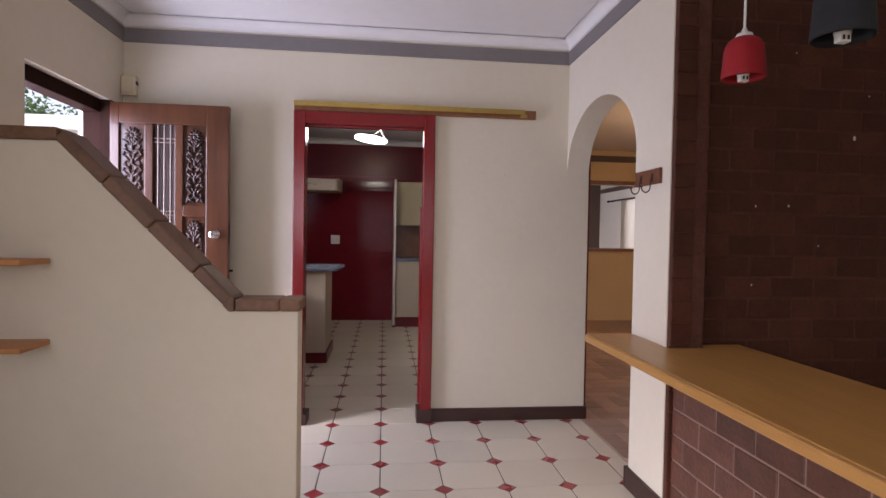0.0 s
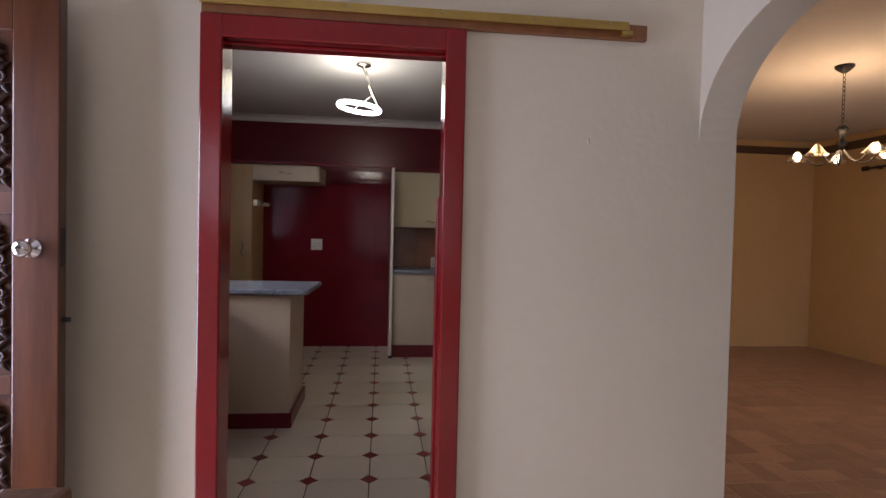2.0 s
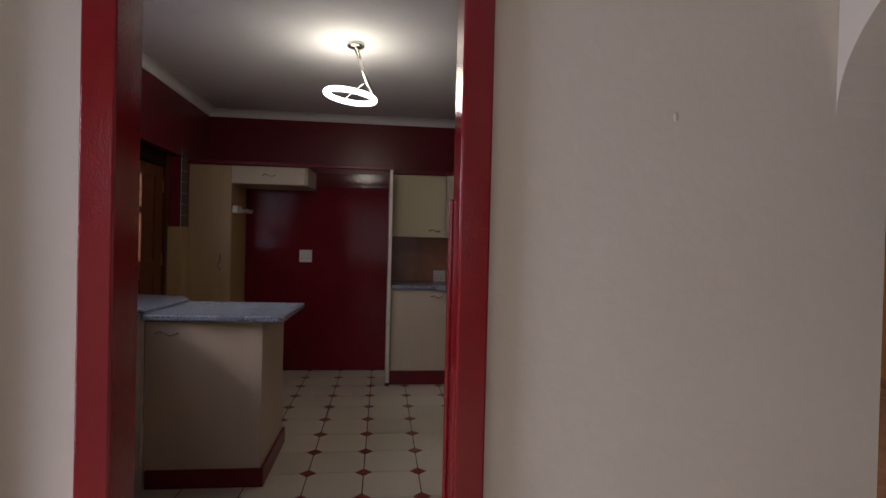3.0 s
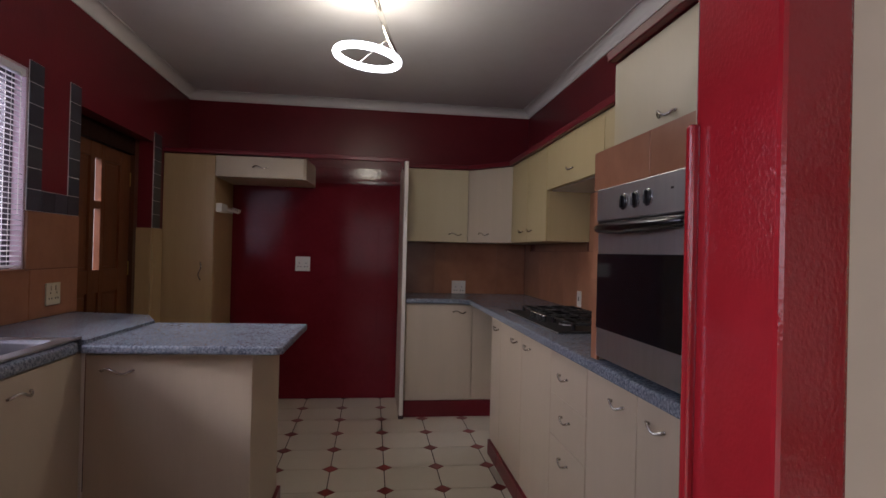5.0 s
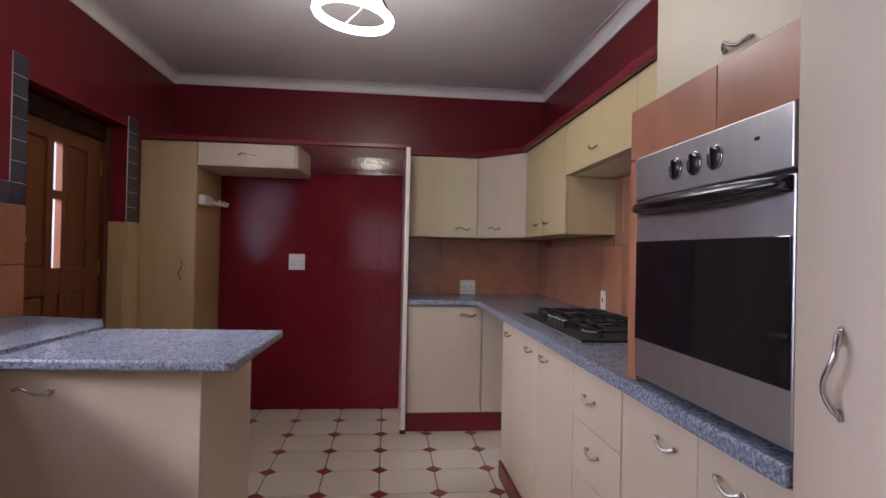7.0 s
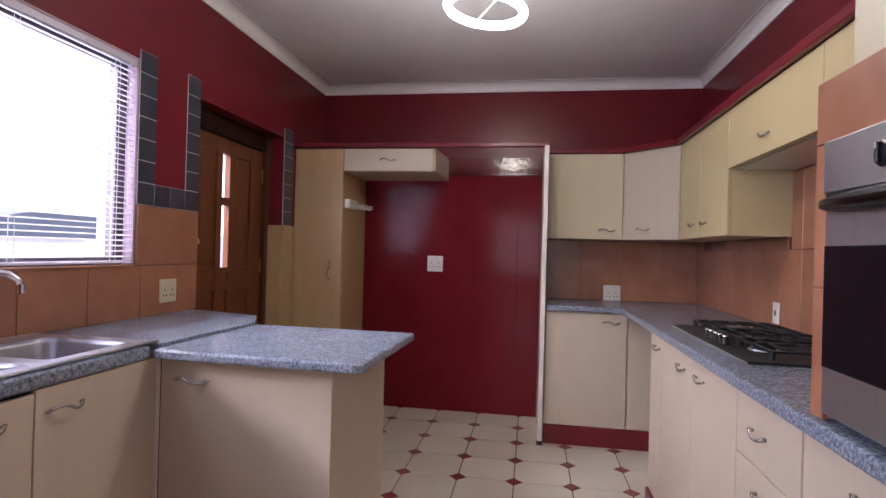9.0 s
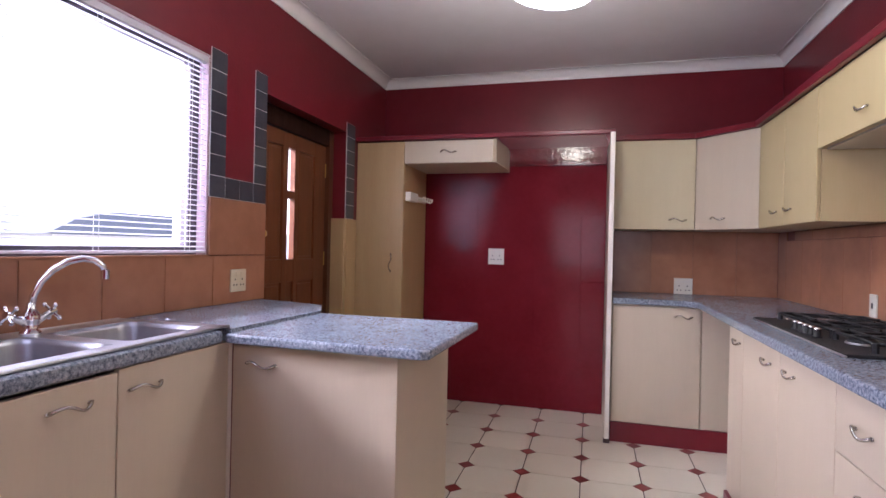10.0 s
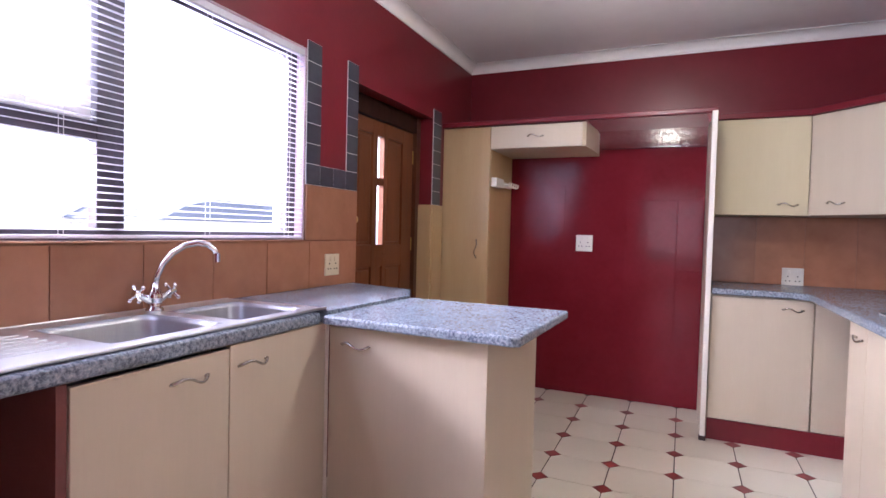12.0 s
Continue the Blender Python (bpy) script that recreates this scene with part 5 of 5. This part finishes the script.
for a, b in ((6.763, 6.9), (7.08, 7.14), (7.225, 7.27), (7.49, 7.647)):
    part("stile", box(dx0, dx1, a, b, 0.01, 2.027, 0.003), BACKWOOD, kd)
for z0, z1 in ((1.93, 2.027), (1.05, 1.2), (0.01, 0.22)):
    for a, b in ((6.9, 7.08), (7.14, 7.225), (7.27, 7.49)):
        part("rail", box(dx0 + 0.001, dx1 - 0.001, a, b, z0, z1, 0.003), BACKWOOD, kd)
part("rail", box(dx0 + 0.001, dx1 - 0.001, 7.14, 7.225, 1.6, 1.65, 0.003), BACKWOOD, kd)
for z0, z1 in ((1.2, 1.6), (1.65, 1.93)):
    g = part("pane", box(-1.912, -1.908, 7.14, 7.225, z0, z1), GLASS, kd)
    g.visible_shadow = False
for a, b, z0, z1 in ((6.9, 7.08, 1.2, 1.93), (7.27, 7.49, 1.2, 1.93), (6.9, 7.08, 0.22, 1.05), (7.27, 7.49, 0.22, 1.05), (7.14, 7.225, 0.22, 1.05)):
    part("panel", box(-1.915, -1.903, a, b, z0, z1), BACKWOOD, kd)
    if b - a > 0.1:
        part("raised_field", box(-1.906, -1.896, a + 0.018, b - 0.018, z0 + 0.018, z1 - 0.018, 0.006), BACKWOOD, kd)
part("knob", lathe([(0.024, 0), (0.024, 0.005), (0.01, 0.01), (0.01, 0.03), (0.022, 0.04), (0.02, 0.055), (0.006, 0.06)], (dx1, 6.81, 1.36), 20, axis="x"), BRASS, kd, "dull brass knob")
for z in (1.85, 1.2):
    part("hinge", box(-1.889, -1.884, 7.64, 7.665, z - 0.05, z + 0.05, 0.001), BRASS, kd, "worn metal hinge")
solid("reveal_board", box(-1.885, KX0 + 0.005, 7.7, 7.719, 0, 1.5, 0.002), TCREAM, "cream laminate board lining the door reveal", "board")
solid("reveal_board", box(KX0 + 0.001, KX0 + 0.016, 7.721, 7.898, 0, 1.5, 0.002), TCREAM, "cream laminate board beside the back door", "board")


# ---- outside ----
nb = thing("neighbour_house", (-13, 14.6, -0.16), "white neighbouring outbuilding with a low grey pitched roof", "house")
part("wall", box(-16.5, -11, 12.9, 16.0, -0.16, 1.4), OUTWALL, nb)
part("roof", prism([(12.6, 1.4), (16.4, 1.4), (16.4, 1.96), (14.2, 1.95), (13.3, 1.75)], "x", -16.8, -10.8), ROOF, nb)
bw = structure("wall_boundary", box(-14.6, -14.4, -12, 60, -0.16, 1.7), OUTWALL, "white painted boundary wall outside", "wall")
part("coping", box(-14.66, -14.34, -12, 60, 1.7, 1.76, 0.01), OUTWALL, bw)
fh = thing("far_house", (-20, 34, -0.16), "white house with a pale roof beyond the front door", "house")
part("wall", box(-26, -14.8, 29.5, 38, -0.16, 6.3), OUTWALL, fh)
part("roof", prism([(29.0, 6.3), (38.5, 6.3), (33.7, 7.9)], "x", -26.5, -14.6), mk("pale_sheet_roof", (0.62, 0.6, 0.57), (0.72, 0.7, 0.66), 0.7, 1, 12), fh)
porch = thing("porch_roof", (-2.3, 3.4, -0.16), "white timber porch roof outside the front door", "porch")
part("beam", box(-2.85, -2.77, 2.2, 4.3, 2.3, 2.42, 0.005), OUTWALL, porch)
part("post", box(-2.86, -2.76, 2.2, 2.3, -0.16, 2.3, 0.004), OUTWALL, porch)
part("roof_sheet", box(-2.95, -1.93, 2.2, 4.35, 2.42, 2.45), OUTWALL, porch)
rng = random.Random(4)
for tx0, ty0, h, w in ((-27.5, 45.5, 12.2, 2.6), (-29, 56.5, 13.5, 2.8)):
    tr_ = thing("garden_tree", (tx0, ty0, -0.16), "leafy green garden tree beyond the front door", "tree")
    part("trunk", tube([(tx0, ty0, -0.16), (tx0 + 0.1, ty0, h * 0.3), (tx0, ty0 + 0.1, h * 0.62)], [0.3, 0.22, 0.12], 10), BARK, tr_)
    for k in range(5):
        a = k * 1.26
        part("limb", tube([(tx0 + 0.05, ty0 + 0.05, h * 0.45), (tx0 + 0.5 * w * math.cos(a), ty0 + 0.5 * w * math.sin(a), h * 0.68), (tx0 + w * math.cos(a), ty0 + w * math.sin(a), h * 0.85)], [0.05, 0.035, 0.015], 7), BARK, tr_)
    verts, faces = [], []
    for _ in range(900):
        r, th, ph = w * rng.random() ** 0.4, rng.random() * math.tau, math.acos(2 * rng.random() - 1)
        lump = 0.75 + 0.3 * math.sin(3 * th + 2 * ph) + 0.15 * math.sin(7 * th)
        c = Vector((tx0 + r * lump * math.sin(ph) * math.cos(th), ty0 + r * lump * math.sin(ph) * math.sin(th), h * 0.82 + 0.95 * r * lump * math.cos(ph)))
        u = Vector((rng.gauss(0, 1), rng.gauss(0, 1), rng.gauss(0, 0.5))).normalized()
        v = u.orthogonal().normalized()
        s = (0.06 + 0.05 * rng.random()) * w
        i = len(verts)
        verts += [c - u * s, c + v * s * 0.45, c + u * s, c - v * s * 0.45]
        faces.append((i, i + 1, i + 2, i + 3))
    me = bpy.data.meshes.new("crown")
    me.from_pydata(verts, [], faces)
    me.materials.append(LEAF)
    cr_ = new("crown", me)
    cr_.parent, cr_.matrix_parent_inverse = tr_, Matrix.Translation(tr_.location).inverted()
    OFF[cr_.name] = OFF[tr_.name]

# ---- laid pieces ----
def flat_mesh(name, pts, t, material, bev=0.0015):
    return mesh_of(name, prism(pts, "z", -t, 0, bev), material)


hd, g = 0.05, 0.0016
h, k_, q = P / 2 - 0.003, P / 2 - 0.0013, hd
octo = [(h, -k_ + q), (h, k_ - q), (h - q, k_), (-h + q, k_), (-h, k_ - q), (-h, -k_ + q), (-h + q, -k_), (h - q, -k_)]
octo_mesh = flat_mesh("tile", octo, 0.008, TILE)
dia = hd - 0.0016
dia_mesh = flat_mesh("inset_tile", [(dia, 0), (0, dia), (-dia, 0), (0, -dia)], 0.008, DIAMOND)
dark_dia_mesh = flat_mesh("inset_tile", [(dia, 0), (0, dia), (-dia, 0), (0, -dia)], 0.008, DIAMONDDARK)
cols, rest_o, rest_d = range(-5, 5), [], []
for n in range(-23, 14):
    for c in cols:
        x, y = P * (c + 0.5), Y0 + P * (n + 0.5)
        near = n >= -5
        if -1.88 < x < 1.38 and y < KY1:
            (piece("tile", octo_mesh, (x, y, 0), floor_t) if near else rest_o.append((x, y)))
        x, y = P * c, Y0 + P * n
        if -1.85 < x < 1.39 and y < KY1:
            (piece("inset_tile", dia_mesh if y < 4.0 else dark_dia_mesh, (x, y, 0.0012 if c == 4 else 0), floor_t) if near else rest_d.append((x, y)))


def joined(name, outline, spots, material, parent):
    verts, faces, k = [], [], len(outline)
    for x, y in spots:
        i = len(verts)
        verts += [(x + u, y + v, 0) for u, v in outline] + [(x + u, y + v, -0.008) for u, v in outline]
        faces.append(tuple(range(i, i + k)))
        faces += [(i + j, i + k + j, i + k + (j + 1) % k, i + (j + 1) % k) for j in range(k)]
    me = bpy.data.meshes.new(name)
    me.from_pydata(verts, [], faces)
    me.materials.append(material)
    ob = new(name, me)
    ob.parent = parent
    return tagged(ob, kind="stuff")


cut_mesh = mesh_of("tile", box(-0.055, 0.055, -P / 2 + 0.0013, P / 2 - 0.0013, -0.008, 0, 0.0015, seg=1), TILE)
for n in range(-5, 1):
    piece("tile", cut_mesh, (1.391, Y0 + P * (n + 0.5), 0), floor_t)

joined("far_tiles", octo, rest_o, TILE, floor_t)
joined("far_insets", [(dia, 0), (0, dia), (-dia, 0), (0, -dia)], rest_d, DIAMOND, floor_t)

# brick-shaped pavers in a basket pattern
bl_, bw_, jt = 0.27, 0.135, 0.0042
pa = [(-bl_ / 2 + jt, -bw_ / 2 + jt), (bl_ / 2 - jt, -bw_ / 2 + jt), (bl_ / 2 - jt, bw_ / 2 - jt), (-bl_ / 2 + jt, bw_ / 2 - jt)]
pav_mesh = flat_mesh("paver", pa, 0.006, PAVER)
far_a, far_b = [], []
for i in range(23):
    for j in range(31):
        x, y = 1.59 + bl_ * i, 2.64 + bl_ * j
        if x > 5.8 or y > 8.45:
            continue
        for s in (-1, 1):
            flip = (i + j) % 2
            cx_, cy_ = (x, y + s * bw_ / 2) if not flip else (x + s * bw_ / 2, y)
            if i < 8 and j < 14:
                piece("paver", pav_mesh, (cx_, cy_, 0), floor_d, math.pi / 2 if flip else 0)
            elif flip:
                far_b.append((cx_, cy_))
            else:
                far_a.append((cx_, cy_))
joined("far_pavers", pa, far_a, PAVER, floor_d)
joined("far_pavers", [(-v, u) for u, v in pa], far_b, PAVER, floor_d)


def brick_mesh(w, d, hh, material):
    return mesh_of("brick", box(-w / 2, w / 2, -d / 2, d / 2, -hh / 2, hh / 2, 0.003, seg=1), material)


L_, C_ = 0.232, 0.104
BC = 0.118          # course height under the bar
# darkened copy of the bar brick, for the wall that stands in shade
full, stub = brick_mesh(L_ - 0.01, 0.03, C_ - 0.01, BRICK), brick_mesh(L_ / 2 - 0.01, 0.03, C_ - 0.01, BRICK)
pstub, pedge = brick_mesh(0.1, 0.03, C_ - 0.004, BRICK), brick_mesh(0.054, 0.03, C_ - 0.006, BRICK)
bfull, bstub = brick_mesh(L_ - 0.008, 0.03, BC - 0.008, BARBRICK), brick_mesh(L_ / 2 - 0.008, 0.03, BC - 0.008, BARBRICK)
rng = random.Random(7)
for r in range(27):
    z = 0.05 + C_ * r
    if z > 2.7:
        break
    x = 1.44 + (L_ / 2 if r % 2 else 0)
    if r % 2:
        piece("brick", stub, (1.44 + L_ / 4, 2.576 + rng.uniform(-0.001, 0.001), z), brickwall)
    while x + L_ < 3.2:
        piece("brick", full, (x + L_ / 2, 2.576 + rng.uniform(-0.0015, 0.0015), z), brickwall)
        x += L_
    piece("brick", pstub, (1.367, 2.447 + rng.uniform(-0.0005, 0.0005), z), pil)
    piece("brick", pedge, (1.447, 2.453, z), pil)
for r in range(7):
    z = 0.718 - BC * r
    y = 2.455 - (L_ / 2 if r % 2 else 0)
    if r % 2:
        piece("brick", bstub, (1.351, 2.455 - L_ / 4, z), barwall, math.pi / 2)
    while y - L_ > -1.2:
        piece("brick", bfull, (1.351 + rng.uniform(-0.0015, 0.0015), y - L_ / 2, z), barwall, math.pi / 2)
        y -= L_


def wall_tiles(name, axis, wall, rects, material, back, label, category, proud=0.008):
    """Tiles with edges on a flat bed; rects of (u0, u1, z0, z1) on the wall plane; axis 'x' or 'y'; proud < 0 faces the other way."""
    us, zs = [r[0] for r in rects] + [r[1] for r in rects], [r[2] for r in rects] + [r[3] for r in rects]
    sgn = 1 if proud > 0 else -1
    t = thing(name, (wall, min(us), min(zs)) if axis == "x" else (min(us), wall, min(zs)), label, category)
    bed = bmesh.new()
    for u0, u1, z0, z1 in rects:
        a, b = sorted((wall + sgn * 0.0008, wall + proud * 0.65))
        (box(a, b, u0, u1, z0, z1, bm=bed) if axis == "x" else box(u0, u1, a, b, z0, z1, bm=bed))
    tagged(part("grout_bed", bed, back, t), kind="stuff")
    for u0, u1, z0, z1 in rects:
        a, b = sorted((wall + proud * 0.4, wall + proud))
        j = 0.0018 if proud > 0 else 0.0007
        part("tile", box(a, b, u0 + j, u1 - j, z0 + j, z1 - j, 0.0012, seg=1) if axis == "x" else box(u0 + j, u1 - j, a, b, z0 + j, z1 - j, 0.0012, seg=1), material, t)


left = [(a, a + 0.313, WL, 1.235) for a in (4.064, 4.377, 4.69, 5.003, 5.316, 5.629)] + [(5.942, 6.25, WL, 1.235), (6.25, 6.685, WL, 1.235), (6.218, 6.685, 1.237, 1.52)]
wall_tiles("splashback", "x", KX0, left, TERRA, TERRAJOINT, "terracotta tiled splashback under the window", "tiled splashback", 0.012)
sl = [(6.218 + 0.117 * k, 6.335 + 0.117 * k, 1.522, 1.628) for k in range(4)]
sl += [(6.218, 6.335, 1.628 + 0.103 * k, 1.731 + 0.103 * k) for k in range(6)] + [(6.575, 6.685, 1.628 + 0.103 * k, 1.731 + 0.103 * k) for k in range(6)]
sl += [(7.722, 7.865, 1.502 + 0.103 * k, 1.605 + 0.103 * k) for k in range(7)]
wall_tiles("slate_border", "x", KX0, sl, SLATE, WHITEJOINT, "dark slate tile border round window and door", "tile border", 0.008)
back_t = [(a, min(a + 0.3, 1.358), WT, ZU0 - 0.001) for a in (0.18, 0.48, 0.78, 1.08)]
wall_tiles("splashback", "y", KY1, back_t, TERRA, TERRAJOINT, "terracotta tiled splashback on the end wall", "tiled splashback", -0.012)
rt = [(a, a + 0.3, WT, 1.4) for a in (5.62, 5.92, 6.22, 6.52, 6.82, 7.12, 7.42, 7.72, 8.02)] + [(8.32, 8.486, WT, 1.462), (5.36, 5.478, WT, 1.795), (6.82, 6.928, 1.402, 1.795)] + [(a, a + 0.3, 1.402, 1.795) for a in (5.62, 5.92, 6.22, 6.52)] + [(a, a + 0.3, 1.402, 1.462) for a in (6.96, 7.26, 7.56, 7.86)]
wall_tiles("splashback", "x", KX1, rt, TERRA, TERRAJOINT, "terracotta tiled splashback behind the hob", "tiled splashback", -0.012)
wall_tiles("slate_border", "x", KX1, [(5.48, 5.618, WT + 0.101 * k, WT + 0.101 * (k + 1)) for k in range(8)], SLATE, WHITEJOINT, "dark slate tile strip beside the oven tower", "tile border", -0.01)

# small marks on the walls
spots = thing("paint_spots", (2.0, 2.556, 1.5), "small pale paint spots on the dark brick wall", "paint marks")
for x, z, r in ((2.327, 1.839, 0.012), (2.0, 2.244, 0.005), (1.81, 1.49, 0.005), (1.985, 1.494, 0.006), (1.8, 1.103, 0.005), (2.4, 2.05, 0.004), (2.15, 1.3, 0.004)):
    part("spot", ball((x, 2.5605, z), r * 0.7, 0.002, r, seg=8), EDGE, spots)
solid("wall_plug", ball((0.847, DY0 - 0.0005, 1.757), 0.007, 0.002, 0.014, seg=10), PLASTER, "small plaster-filled hole in the cream wall", "wall plug")
